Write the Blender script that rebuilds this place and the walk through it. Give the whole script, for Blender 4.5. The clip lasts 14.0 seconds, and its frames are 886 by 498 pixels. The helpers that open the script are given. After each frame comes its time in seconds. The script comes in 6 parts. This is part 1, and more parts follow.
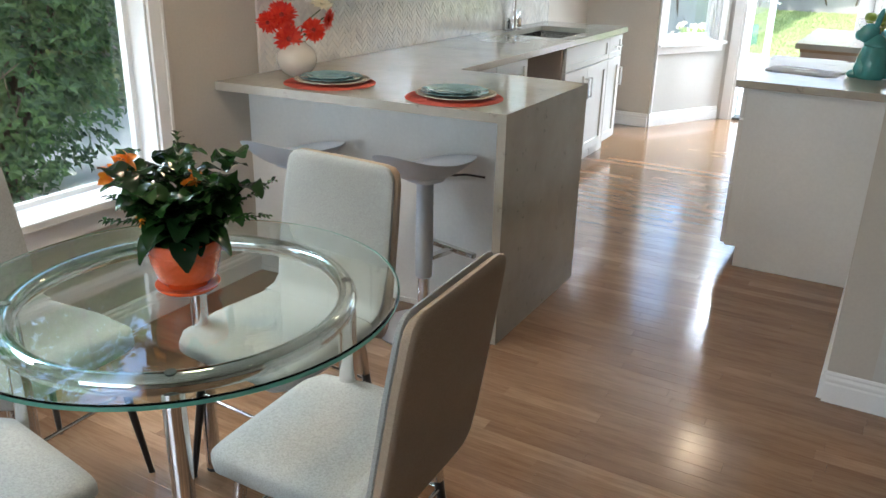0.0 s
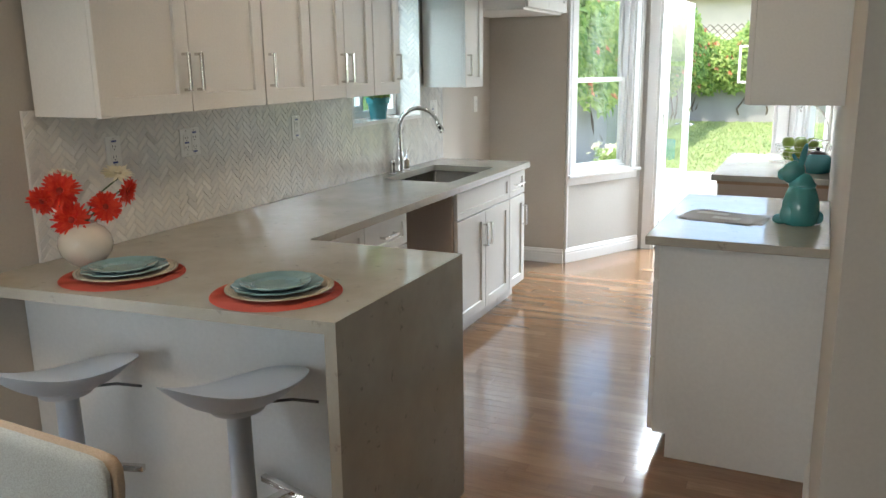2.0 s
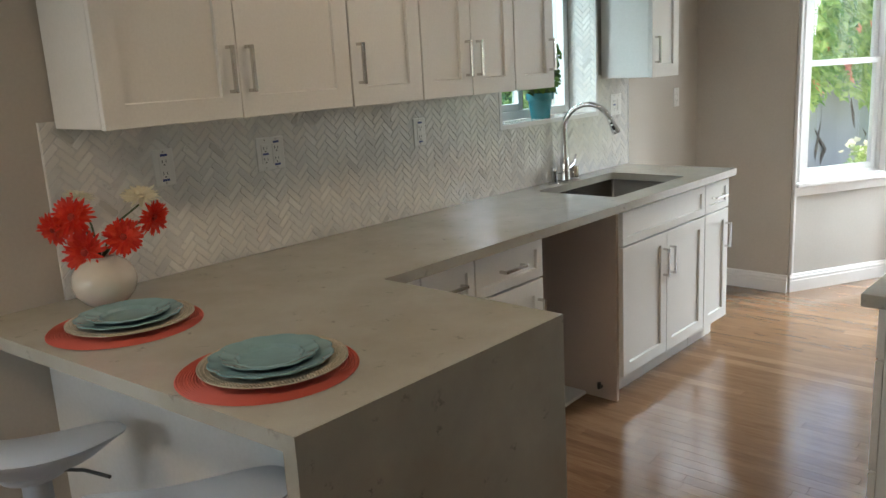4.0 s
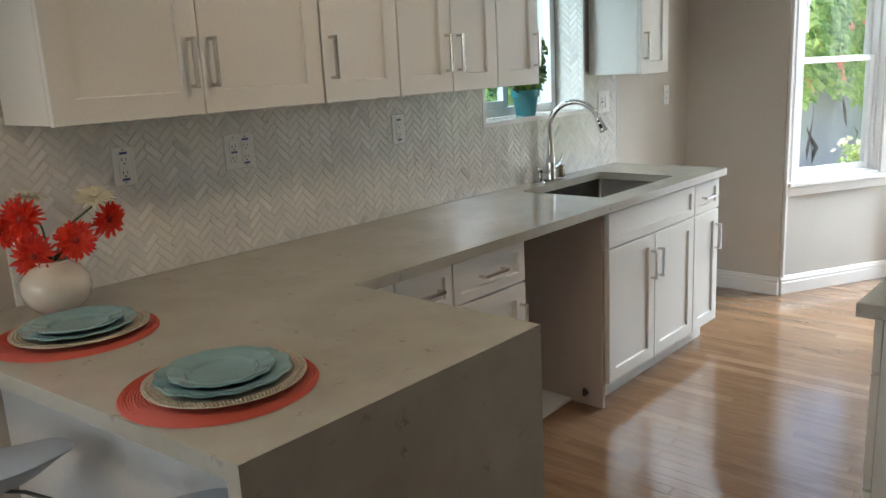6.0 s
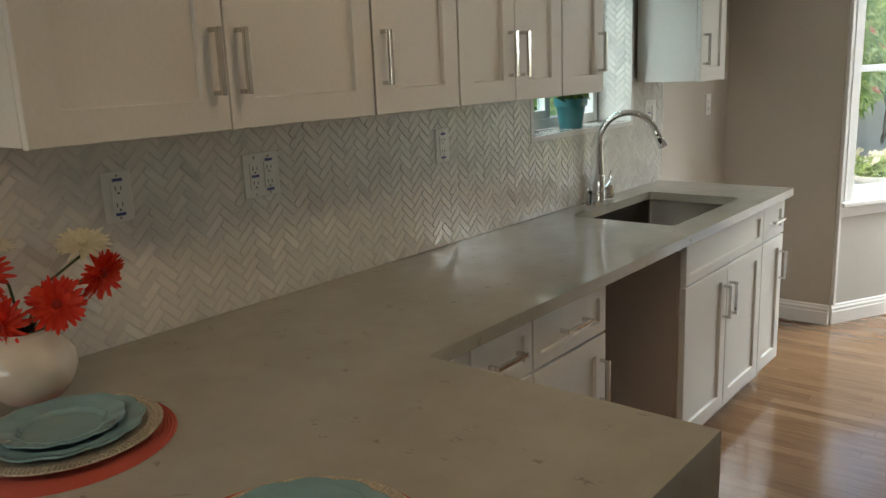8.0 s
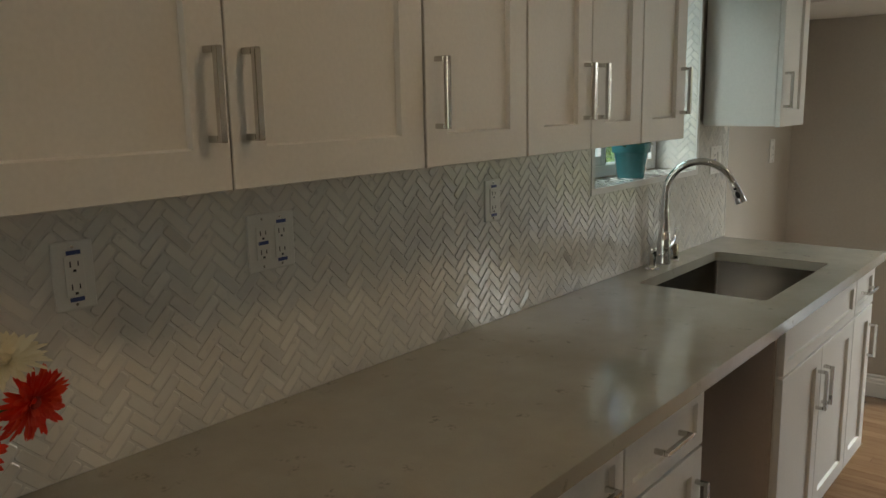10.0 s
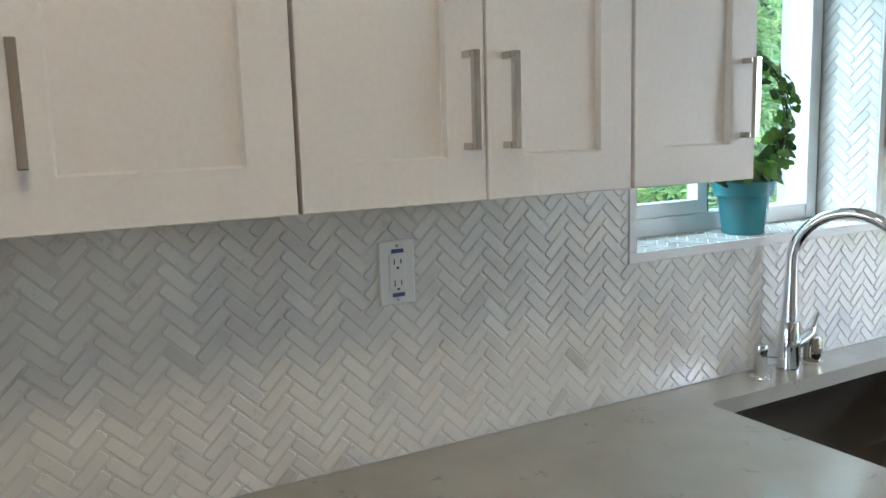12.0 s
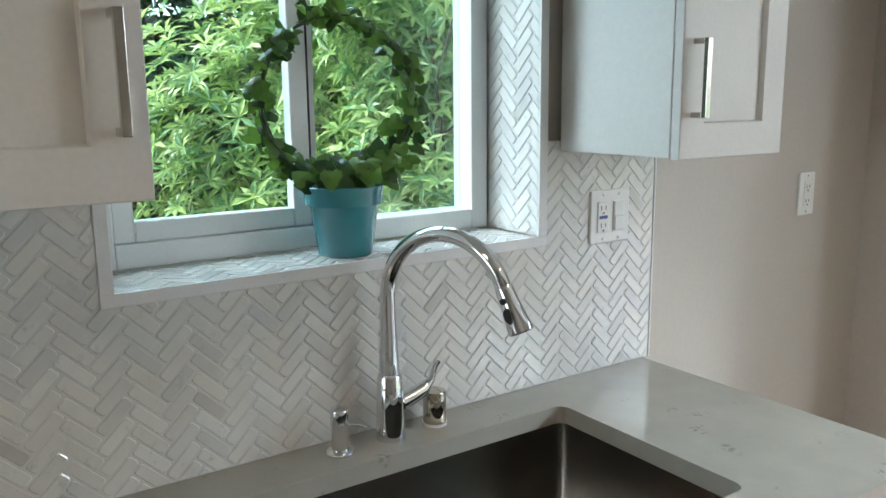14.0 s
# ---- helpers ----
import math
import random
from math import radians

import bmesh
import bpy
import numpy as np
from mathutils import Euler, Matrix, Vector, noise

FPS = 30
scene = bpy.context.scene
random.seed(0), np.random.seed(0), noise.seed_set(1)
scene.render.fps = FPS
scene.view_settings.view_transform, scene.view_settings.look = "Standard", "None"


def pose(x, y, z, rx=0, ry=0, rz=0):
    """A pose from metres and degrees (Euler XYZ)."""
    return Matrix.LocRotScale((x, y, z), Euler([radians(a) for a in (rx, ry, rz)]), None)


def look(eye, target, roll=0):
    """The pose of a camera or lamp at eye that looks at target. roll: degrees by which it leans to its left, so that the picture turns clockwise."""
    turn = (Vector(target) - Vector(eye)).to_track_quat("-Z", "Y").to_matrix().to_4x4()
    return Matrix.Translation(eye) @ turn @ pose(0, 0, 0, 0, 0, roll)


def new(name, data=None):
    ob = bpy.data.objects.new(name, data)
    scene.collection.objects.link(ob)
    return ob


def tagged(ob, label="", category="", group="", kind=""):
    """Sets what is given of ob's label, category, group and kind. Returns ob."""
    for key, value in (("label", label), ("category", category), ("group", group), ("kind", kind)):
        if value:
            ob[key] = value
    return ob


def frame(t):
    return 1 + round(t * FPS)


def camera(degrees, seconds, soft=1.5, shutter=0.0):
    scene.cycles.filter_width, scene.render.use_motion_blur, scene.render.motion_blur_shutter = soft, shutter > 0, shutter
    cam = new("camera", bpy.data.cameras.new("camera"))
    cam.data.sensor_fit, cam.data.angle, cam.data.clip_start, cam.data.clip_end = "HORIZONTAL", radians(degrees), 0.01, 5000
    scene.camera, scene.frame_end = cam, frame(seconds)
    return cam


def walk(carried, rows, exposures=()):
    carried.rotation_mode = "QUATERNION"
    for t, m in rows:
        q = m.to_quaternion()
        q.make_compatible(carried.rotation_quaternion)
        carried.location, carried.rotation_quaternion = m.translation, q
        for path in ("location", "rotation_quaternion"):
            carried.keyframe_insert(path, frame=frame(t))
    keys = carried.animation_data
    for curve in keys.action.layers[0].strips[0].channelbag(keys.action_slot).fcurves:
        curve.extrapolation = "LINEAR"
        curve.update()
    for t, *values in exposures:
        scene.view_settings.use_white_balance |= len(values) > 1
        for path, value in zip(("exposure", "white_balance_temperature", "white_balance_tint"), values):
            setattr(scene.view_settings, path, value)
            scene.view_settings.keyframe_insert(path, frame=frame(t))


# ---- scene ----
cam = camera(57.8, 14.0)
PATH = [
    (0, (0.53, 0.277, 1.49), (-0.382, 1.903, 0.767), 1.4),
    (0.5, (0.543, 0.473, 1.515), (-0.302, 2.172, 0.88), 0.5),
    (1, (0.519, 0.701, 1.53), (-0.283, 2.443, 0.962), -0.1),
    (1.5, (0.466, 0.912, 1.548), (-0.326, 2.678, 1.042), -0.4),
    (2, (0.432, 1.169, 1.563), (-0.396, 2.932, 1.109), -0.8),
    (2.5, (0.45, 1.449, 1.581), (-0.456, 3.179, 1.152), -1.2),
    (3, (0.404, 1.692, 1.555), (-0.564, 3.391, 1.139), -1.5),
    (3.5, (0.332, 1.913, 1.538), (-0.754, 3.534, 1.099), -1.7),
    (4, (0.402, 2.085, 1.516), (-0.923, 3.516, 1.073), -3.2),
    (6.5, (0.316, 2.224, 1.499), (-0.981, 3.677, 1.041), -2.7),
    (7, (0.133, 2.266, 1.491), (-1.096, 3.777, 1.036), -2.5),
    (7.5, (-0.053, 2.367, 1.501), (-1.296, 3.867, 1.051), -2.6),
    (10, (-0.640, 2.749, 1.527), (-1.911, 4.264, 1.16), -1.1),
    (10.5, (-0.592, 3.015, 1.524), (-2.107, 4.279, 1.197), -2.4),
    (11, (-0.629, 3.292, 1.496), (-2.277, 4.387, 1.205), -2.7),
    (11.5, (-0.654, 3.599, 1.522), (-2.369, 4.576, 1.193), -1.3),
    (12, (-0.67, 3.893, 1.502), (-2.399, 4.855, 1.209), -1.7),
    (12.5, (-0.685, 4.196, 1.51), (-2.412, 5.152, 1.186), -1.1),
    (13, (-0.735, 4.433, 1.495), (-2.412, 5.471, 1.16), -0.3),
    (13.5, (-0.742, 4.617, 1.499), (-2.379, 5.709, 1.143), 0.0),
    (14, (-0.708, 4.819, 1.51), (-2.337, 5.92, 1.143), -0.6),
]
# ---- fitted path above ----
EXPOSURES = [(0.0, 0.72, 6250, 10), (0.5, 0.50, 6300, 10), (1.5, 0.35, 6500, 10), (2.5, 0.30, 6550, 10), (4.2, 0.10, 6750, 10), (6.5, 0.17, 6550, 10), (7.0, -0.17, 6600, 10), (7.5, -0.25, 7000, 10),
             (10.0, -0.80, 7700, 10), (10.6, 0.22, 7000, 10), (11.0, 0.49, 6950, 10), (11.5, 0.58, 6150, 10), (12.5, 0.50, 5900, 10), (13.0, 0.12, 6000, 10), (13.5, 0.12, 6080, 10), (14.0, 0.13, 6300, 10)]
walk(cam, [(t, look(eye, target, roll)) for t, eye, target, roll in PATH], EXPOSURES)

# ---- light ----
SUN_ELEVATION, SUN_AZIMUTH = radians(58), radians(205)
world = bpy.data.worlds.new("world")
scene.world = world
world.use_nodes = True
sky = world.node_tree.nodes.new("ShaderNodeTexSky")
sky.sky_type, sky.sun_disc = "NISHITA", False
sky.sun_elevation, sky.sun_rotation = SUN_ELEVATION, SUN_AZIMUTH
sky.dust_density, sky.ozone_density = 2.0, 1.0
world.node_tree.links.new(sky.outputs["Color"], world.node_tree.nodes["Background"].inputs["Color"])
world.node_tree.nodes["Background"].inputs["Strength"].default_value = 0.55
SUNWAY = Vector((math.sin(SUN_AZIMUTH) * math.cos(SUN_ELEVATION), math.cos(SUN_AZIMUTH) * math.cos(SUN_ELEVATION), math.sin(SUN_ELEVATION)))
sun = new("sun", bpy.data.lights.new("sun", "SUN"))
sun.data.energy, sun.data.angle, sun.data.color = 5.0, radians(0.6), (1.0, 0.95, 0.86)
sun.matrix_world = look(SUNWAY * 20, (0, 0, 0))


def area(name, eye, target, w, h, power, color):
    ob = new(name, bpy.data.lights.new(name, "AREA"))
    ob.data.shape, ob.data.size, ob.data.size_y = "RECTANGLE", w, h
    ob.data.energy, ob.data.color = power, color
    ob.matrix_world = look(eye, target)
    return ob


DAY = (0.80, 0.92, 1.0)
WARM = (1.0, 0.77, 0.52)
area("sky_light_dining", (-5.3, 1.3, 4.6), (-0.9, 2.0, 0.6), 3.2, 2.2, 560, DAY)
area("window_light_kitchen", (-2.60, 5.47, 2.35), (-1.3, 5.47, 0.9), 1.0, 0.5, 18, (0.62, 0.88, 1.0))
area("door_light", (-0.35, 8.45, 2.36), (-0.35, 5.5, 0.2), 1.6, 0.35, 370, DAY)
area("bay_light_east", (0.47, 7.72, 1.80), (-0.9, 6.6, 0.9), 0.34, 0.45, 12, DAY)
# Added fill lamp for the south-facing panels, set at an unseen window.
area("south_window_light", (-0.7, -1.98, 1.5), (-0.9, 2.5, 0.8), 2.0, 1.3, 21, DAY)

# ---- materials ----


class Nodes:
    def __init__(self, name):
        self.m = bpy.data.materials.new(name)
        self.m.use_nodes = True
        self.t = self.m.node_tree
        self.b = self.t.nodes["Principled BSDF"]

    def n(self, kind, **sets):
        node = self.t.nodes.new(kind)
        for k, v in sets.items():
            node.inputs[k.replace("_", " ")].default_value = v
        return node

    def link(self, a, b):
        self.t.links.new(a, b)

    def ramp(self, fac, stops):
        r = self.t.nodes.new("ShaderNodeValToRGB")
        els = r.color_ramp.elements
        while len(els) < len(stops):
            els.new(0.5)
        for e, (p, c) in zip(els, stops):
            e.position, e.color = p, (*c, 1) if len(c) == 3 else c
        self.link(fac, r.inputs[0])
        return r.outputs[0]

    def coords(self, scale=(1, 1, 1), where="Object", turn=(0, 0, 0)):
        c = self.t.nodes.new("ShaderNodeTexCoord")
        m = self.t.nodes.new("ShaderNodeMapping")
        m.inputs["Scale"].default_value = scale
        m.inputs["Rotation"].default_value = turn
        self.link(c.outputs[where], m.inputs[0])
        return m.outputs[0]

    def world(self, scale=(1, 1, 1)):
        g = self.t.nodes.new("ShaderNodeNewGeometry")
        m = self.t.nodes.new("ShaderNodeMapping")
        m.inputs["Scale"].default_value = scale
        self.link(g.outputs["Position"], m.inputs[0])
        return m.outputs[0]

    def noise(self, vec, scale, detail=3, rough=0.5):
        k = self.n("ShaderNodeTexNoise", Scale=scale, Detail=detail, Roughness=rough)
        self.link(vec, k.inputs["Vector"])
        return k.outputs["Fac"]

    def mix(self, fac, a, b, kind="MIX"):
        k = self.t.nodes.new("ShaderNodeMix")
        k.data_type, k.blend_type = "RGBA", kind
        for v, s in ((fac, 0), (a, 6), (b, 7)):
            if isinstance(v, (int, float)):
                k.inputs[s].default_value = v
            elif isinstance(v, tuple):
                k.inputs[s].default_value = (*v, 1)
            else:
                self.link(v, k.inputs[s])
        return k.outputs[2]

    def maths(self, op, a, b=0.0):
        k = self.t.nodes.new("ShaderNodeMath")
        k.operation = op
        for v, s in ((a, 0), (b, 1)):
            if isinstance(v, (int, float)):
                k.inputs[s].default_value = v
            else:
                self.link(v, k.inputs[s])
        return k.outputs[0]

    def bump(self, height, strength, distance=0.002):
        k = self.n("ShaderNodeBump", Strength=strength, Distance=distance)
        self.link(height, k.inputs["Height"])
        self.link(k.outputs[0], self.b.inputs["Normal"])

    def set(self, **v):
        for key, value in v.items():
            self.b.inputs[key.replace("_", " ")].default_value = value
        return self


def shade(c, f):
    return tuple(min(1, v * f) for v in c)


def painted(name, color, rough=0.5, bump=0.15, grain=180, spread=0.06, coat=0.0):
    k = Nodes(name)
    v = k.world()
    big = k.noise(v, 1.6, 3)
    small = k.noise(v, grain, 3)
    c = k.ramp(big, [(0.3, shade(color, 1 - spread)), (0.7, shade(color, 1 + spread * 0.6))])
    c2 = k.ramp(small, [(0.3, (0.95, 0.95, 0.95)), (0.7, (1, 1, 1))])
    k.link(k.mix(1.0, c, c2, "MULTIPLY"), k.b.inputs["Base Color"])
    r = k.maths("MULTIPLY_ADD", big, 0.16)
    k.t.nodes[-1].inputs[2].default_value = rough - 0.08
    k.link(r, k.b.inputs["Roughness"])
    k.bump(small, bump, 0.0006)
    k.set(Coat_Weight=coat, Coat_Roughness=0.15)
    return k.m


def metal(name, color, rough, brushed=False):
    k = Nodes(name).set(Metallic=1.0, Base_Color=(*color, 1))
    v = k.coords((1, 1, 1))
    if brushed:
        v = k.coords((1.5, 1.5, 14))
    f = k.noise(v, 12 if not brushed else 3, 3)
    k.link(k.ramp(f, [(0.3, (rough * 0.88,) * 3), (0.7, (rough * 1.12,) * 3)]), k.b.inputs["Roughness"])
    if brushed:
        k.bump(f, 0.015, 0.0002)
    return k.m


def glazed(name, color, rough=0.12, spread=0.1, scale=14, speck=None, transl=0.0):
    k = Nodes(name)
    v = k.coords()
    f = k.noise(v, scale, 4)
    c = k.ramp(f, [(0.3, shade(color, 1 - spread)), (0.7, shade(color, 1 + spread))])
    if speck:
        s = k.noise(v, 160, 2)
        c = k.mix(k.ramp(s, [(0.68, (0, 0, 0)), (0.72, (1, 1, 1))]), c, speck)
    k.link(c, k.b.inputs["Base Color"])
    k.bump(f, 0.08, 0.002)
    k.set(Roughness=rough, Coat_Weight=0.4, Coat_Roughness=0.05)
    return k.m


def leafy(name, low, high, rough=0.45, scale=9):
    k = Nodes(name)
    g = k.t.nodes.new("ShaderNodeNewGeometry")
    f = k.noise(k.world(), 1.3, 2)
    s = k.maths("ADD", k.maths("MULTIPLY", g.outputs["Random Per Island"], 0.65), k.maths("MULTIPLY", f, 0.45))
    k.link(k.ramp(s, [(0.15, low), (0.55, tuple((a + b) / 2 for a, b in zip(low, high))), (0.95, high)]), k.b.inputs["Base Color"])
    k.set(Roughness=rough, Subsurface_Weight=0.0)
    t = k.n("ShaderNodeBsdfTranslucent")
    k.link(k.ramp(s, [(0.2, shade(low, 2.2)), (0.9, shade(high, 1.5))]), t.inputs["Color"])
    mx = k.n("ShaderNodeMixShader", Fac=0.35)
    k.link(k.b.outputs[0], mx.inputs[1])
    k.link(t.outputs[0], mx.inputs[2])
    k.link(mx.outputs[0], k.t.nodes["Material Output"].inputs["Surface"])
    return k.m


def wood_floor():
    k = Nodes("oak_floor")
    o = k.t.nodes.new("ShaderNodeObjectInfo")
    g = k.t.nodes.new("ShaderNodeNewGeometry")
    rnd = k.maths("FRACT", k.maths("ADD", o.outputs["Random"], g.outputs["Random Per Island"]))
    off = k.t.nodes.new("ShaderNodeCombineXYZ")
    k.link(k.maths("MULTIPLY", rnd, 37.0), off.inputs[0])
    k.link(k.maths("MULTIPLY", rnd, 11.0), off.inputs[2])
    add = k.t.nodes.new("ShaderNodeVectorMath")
    k.link(k.world(), add.inputs[0])
    k.link(off.outputs[0], add.inputs[1])
    m1 = k.t.nodes.new("ShaderNodeMapping")
    m1.inputs["Scale"].default_value = (2.2, 15, 1)
    k.link(add.outputs[0], m1.inputs[0])
    rings = k.n("ShaderNodeTexWave", Scale=1.5, Distortion=14.0, Detail=3.0)
    rings.bands_direction = "Y"
    rings.inputs["Detail Scale"].default_value = 1.2
    k.link(m1.outputs[0], rings.inputs["Vector"])
    grain = k.maths("ADD", k.maths("MULTIPLY", rings.outputs["Fac"], 0.10), k.maths("MULTIPLY", k.noise(m1.outputs[0], 2.2, 6, 0.65), 0.90))
    m2 = k.t.nodes.new("ShaderNodeMapping")
    m2.inputs["Scale"].default_value = (8, 320, 1)
    k.link(add.outputs[0], m2.inputs[0])
    pores = k.noise(m2.outputs[0], 3, 3, 0.6)
    tone = k.ramp(rnd, [(0.0, (0.212, 0.118, 0.065)), (0.45, (0.242, 0.138, 0.077)), (0.85, (0.268, 0.157, 0.089)), (1.0, (0.325, 0.200, 0.120))])
    c = k.mix(k.ramp(grain, [(0.30, (0, 0, 0)), (0.58, (1, 1, 1))]), k.mix(1.0, tone, (0.72, 0.66, 0.60), "MULTIPLY"), tone)
    c = k.mix(k.ramp(pores, [(0.30, (0.85, 0.82, 0.8)), (0.45, (1, 1, 1))]), (0.12, 0.06, 0.03), c)
    k.link(c, k.b.inputs["Base Color"])
    wide = k.noise(k.world(), 2.3, 3)
    k.link(k.ramp(k.maths("ADD", k.maths("MULTIPLY", wide, 0.6), k.maths("MULTIPLY", grain, 0.4)), [(0.35, (0.13,) * 3), (0.65, (0.22,) * 3)]), k.b.inputs["Roughness"])
    wave = k.noise(k.world((1, 3, 1)), 6, 2)
    k.bump(k.maths("ADD", k.maths("MULTIPLY", wave, 1.2), k.maths("MULTIPLY", grain, 0.25)), 0.22, 0.0016)
    k.set(Coat_Weight=0.45, Coat_Roughness=0.13)
    return k.m


def quartz():
    k = Nodes("quartz")
    v = k.world()
    cloud = k.noise(v, 5, 5, 0.6)
    c = k.ramp(cloud, [(0.3, (0.365, 0.345, 0.30)), (0.7, (0.44, 0.42, 0.37))])
    warp = k.n("ShaderNodeTexNoise", Scale=9.0, Detail=2.0)
    k.link(v, warp.inputs["Vector"])
    sc = k.t.nodes.new("ShaderNodeVectorMath")
    sc.operation = "SCALE"
    sc.inputs[3].default_value = 0.12
    k.link(warp.outputs["Color"], sc.inputs[0])
    ad = k.t.nodes.new("ShaderNodeVectorMath")
    k.link(v, ad.inputs[0])
    k.link(sc.outputs[0], ad.inputs[1])
    fleck = k.n("ShaderNodeTexVoronoi", Scale=13.0)
    k.link(ad.outputs[0], fleck.inputs["Vector"])
    d = k.ramp(fleck.outputs["Distance"], [(0.10, (0.75, 0.75, 0.75)), (0.24, (0, 0, 0))])
    rough = k.ramp(k.noise(v, 95, 4), [(0.50, (0, 0, 0)), (0.60, (1, 1, 1))])
    c = k.mix(k.mix(1.0, d, rough, "MULTIPLY"), c, (0.23, 0.22, 0.20))
    fine = k.noise(v, 420, 2)
    c = k.mix(1.0, c, k.ramp(fine, [(0.3, (0.93, 0.93, 0.93)), (0.7, (1, 1, 1))]), "MULTIPLY")
    k.link(c, k.b.inputs["Base Color"])
    k.link(k.ramp(cloud, [(0.3, (0.09,) * 3), (0.7, (0.14,) * 3)]), k.b.inputs["Roughness"])
    return k.m


def marble_tile():
    k = Nodes("marble_tile")
    o = k.t.nodes.new("ShaderNodeObjectInfo")
    g = k.t.nodes.new("ShaderNodeNewGeometry")
    rnd = k.maths("FRACT", k.maths("ADD", o.outputs["Random"], g.outputs["Random Per Island"]))
    c = k.ramp(rnd, [(0.0, (0.60, 0.58, 0.54)), (0.03, (0.70, 0.685, 0.665)), (0.3, (0.76, 0.75, 0.715)), (0.6, (0.79, 0.76, 0.71)), (0.85, (0.81, 0.79, 0.745)), (1.0, (0.86, 0.845, 0.81))])
    v = k.world()
    cloud = k.noise(v, 6, 4, 0.6)
    c = k.mix(1.0, c, k.ramp(cloud, [(0.32, (0.88, 0.875, 0.88)), (0.62, (1, 1, 1))]), "MULTIPLY")
    vein = k.noise(v, 38, 5, 0.65)
    c = k.mix(k.ramp(vein, [(0.60, (0, 0, 0)), (0.72, (0.5, 0.5, 0.5))]), c, (0.40, 0.40, 0.40))
    k.link(c, k.b.inputs["Base Color"])
    k.link(k.ramp(rnd, [(0, (0.10,) * 3), (1, (0.20,) * 3)]), k.b.inputs["Roughness"])
    k.bump(k.noise(v, 45, 2), 0.16, 0.0015)
    k.set(Coat_Weight=0.45, Coat_Roughness=0.07)
    return k.m


def fabric(name, a, b):
    k = Nodes(name)
    v = k.coords()
    w1 = k.noise(k.coords((190, 190, 850)), 1.0, 2)
    w2 = k.noise(k.coords((850, 850, 190)), 1.0, 2)
    f = k.maths("MULTIPLY", k.maths("ADD", w1, w2), 0.5)
    c = k.ramp(f, [(0.36, a), (0.62, b)])
    c = k.mix(1.0, c, k.ramp(k.noise(v, 7, 3), [(0.3, (0.92, 0.92, 0.92)), (0.7, (1, 1, 1))]), "MULTIPLY")
    k.link(c, k.b.inputs["Base Color"])
    k.bump(f, 0.5, 0.0015)
    k.set(Roughness=0.92, Sheen_Weight=0.05)
    return k.m


def pane_glass(name, tint=(0.97, 1.0, 0.99)):
    k = Nodes(name)
    k.set(Base_Color=(*tint, 1), Roughness=0.0, Transmission_Weight=1.0, IOR=1.45)
    s = k.noise(k.world(), 3, 3)
    k.link(k.ramp(s, [(0.4, (0.0,) * 3), (0.8, (0.02,) * 3)]), k.b.inputs["Roughness"])
    return k.m


def lawn_material():
    k = Nodes("lawn")
    v = k.world()
    a = k.noise(v, 0.9, 4)
    b = k.noise(v, 30, 4)
    f = k.maths("ADD", k.maths("MULTIPLY", a, 0.55), k.maths("MULTIPLY", b, 0.45))
    k.link(k.ramp(f, [(0.3, (0.19, 0.26, 0.09)), (0.5, (0.29, 0.36, 0.15)), (0.7, (0.38, 0.44, 0.21))]), k.b.inputs["Base Color"])
    k.bump(b, 0.8, 0.05)
    k.set(Roughness=0.9)
    return k.m


def emitter(name, color, strength):
    k = Nodes(name)
    k.set(Base_Color=(0.9, 0.9, 0.9, 1), Emission_Color=(*color, 1), Emission_Strength=strength)
    return k.m


M_WALL = painted("wall_paint_greige", (0.50, 0.455, 0.40), 0.62, 0.3, 90)
M_WALL_BACK = painted("wall_paint_grey", (0.52, 0.50, 0.47), 0.62, 0.3, 90)
M_CEILING = painted("ceiling_paint", (0.76, 0.75, 0.72), 0.8, 0.3, 60)
M_TRIM = painted("trim_gloss_white", (0.80, 0.79, 0.78), 0.3, 0.08)
M_CABINET = painted("cabinet_lacquer_white", (0.74, 0.72, 0.69), 0.44, 0.05, 120, 0.03, 0.0)
M_CABINET_IN = painted("cabinet_side_raw", (0.46, 0.37, 0.31), 0.6, 0.1)
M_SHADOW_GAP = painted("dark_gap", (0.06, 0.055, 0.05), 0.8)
M_PANEL = painted("panel_white", (0.76, 0.76, 0.75), 0.45, 0.12, 80)
M_FLOOR = wood_floor()
M_SUBFLOOR = painted("floor_seam", (0.12, 0.065, 0.035), 0.5)
M_QUARTZ = quartz()
M_TILE = marble_tile()
M_GROUT = painted("grout", (0.66, 0.645, 0.62), 0.85, 0.4, 400)
M_CHROME = metal("chrome", (0.76, 0.76, 0.77), 0.045)
M_PULL = metal("pull_metal", (0.60, 0.58, 0.55), 0.12)
M_NICKEL = metal("brushed_nickel", (0.70, 0.68, 0.65), 0.16, True)
M_STEEL = metal("sink_steel", (0.34, 0.31, 0.28), 0.22, True)
M_BLACK = painted("black_metal", (0.02, 0.02, 0.02), 0.35, 0.1)
M_RUBBER = painted("black_rubber", (0.03, 0.03, 0.03), 0.7)
M_FABRIC = fabric("linen_fabric", (0.285, 0.288, 0.27), (0.425, 0.43, 0.405))
M_FABRIC_BACK = fabric("taupe_fabric", (0.31, 0.225, 0.155), (0.42, 0.315, 0.225))
M_STOOL = painted("stool_plastic", (0.45, 0.485, 0.54), 0.42, 0.06, 200, 0.02)
M_GLASS = pane_glass("window_glass")
M_GLASS_AQUA = pane_glass("aqua_window_glass", (0.86, 1.0, 0.965))
M_TABLE_GLASS = pane_glass("table_glass", (0.90, 0.98, 0.95))
M_VINYL = painted("window_vinyl_white", (0.78, 0.79, 0.79), 0.35, 0.06)
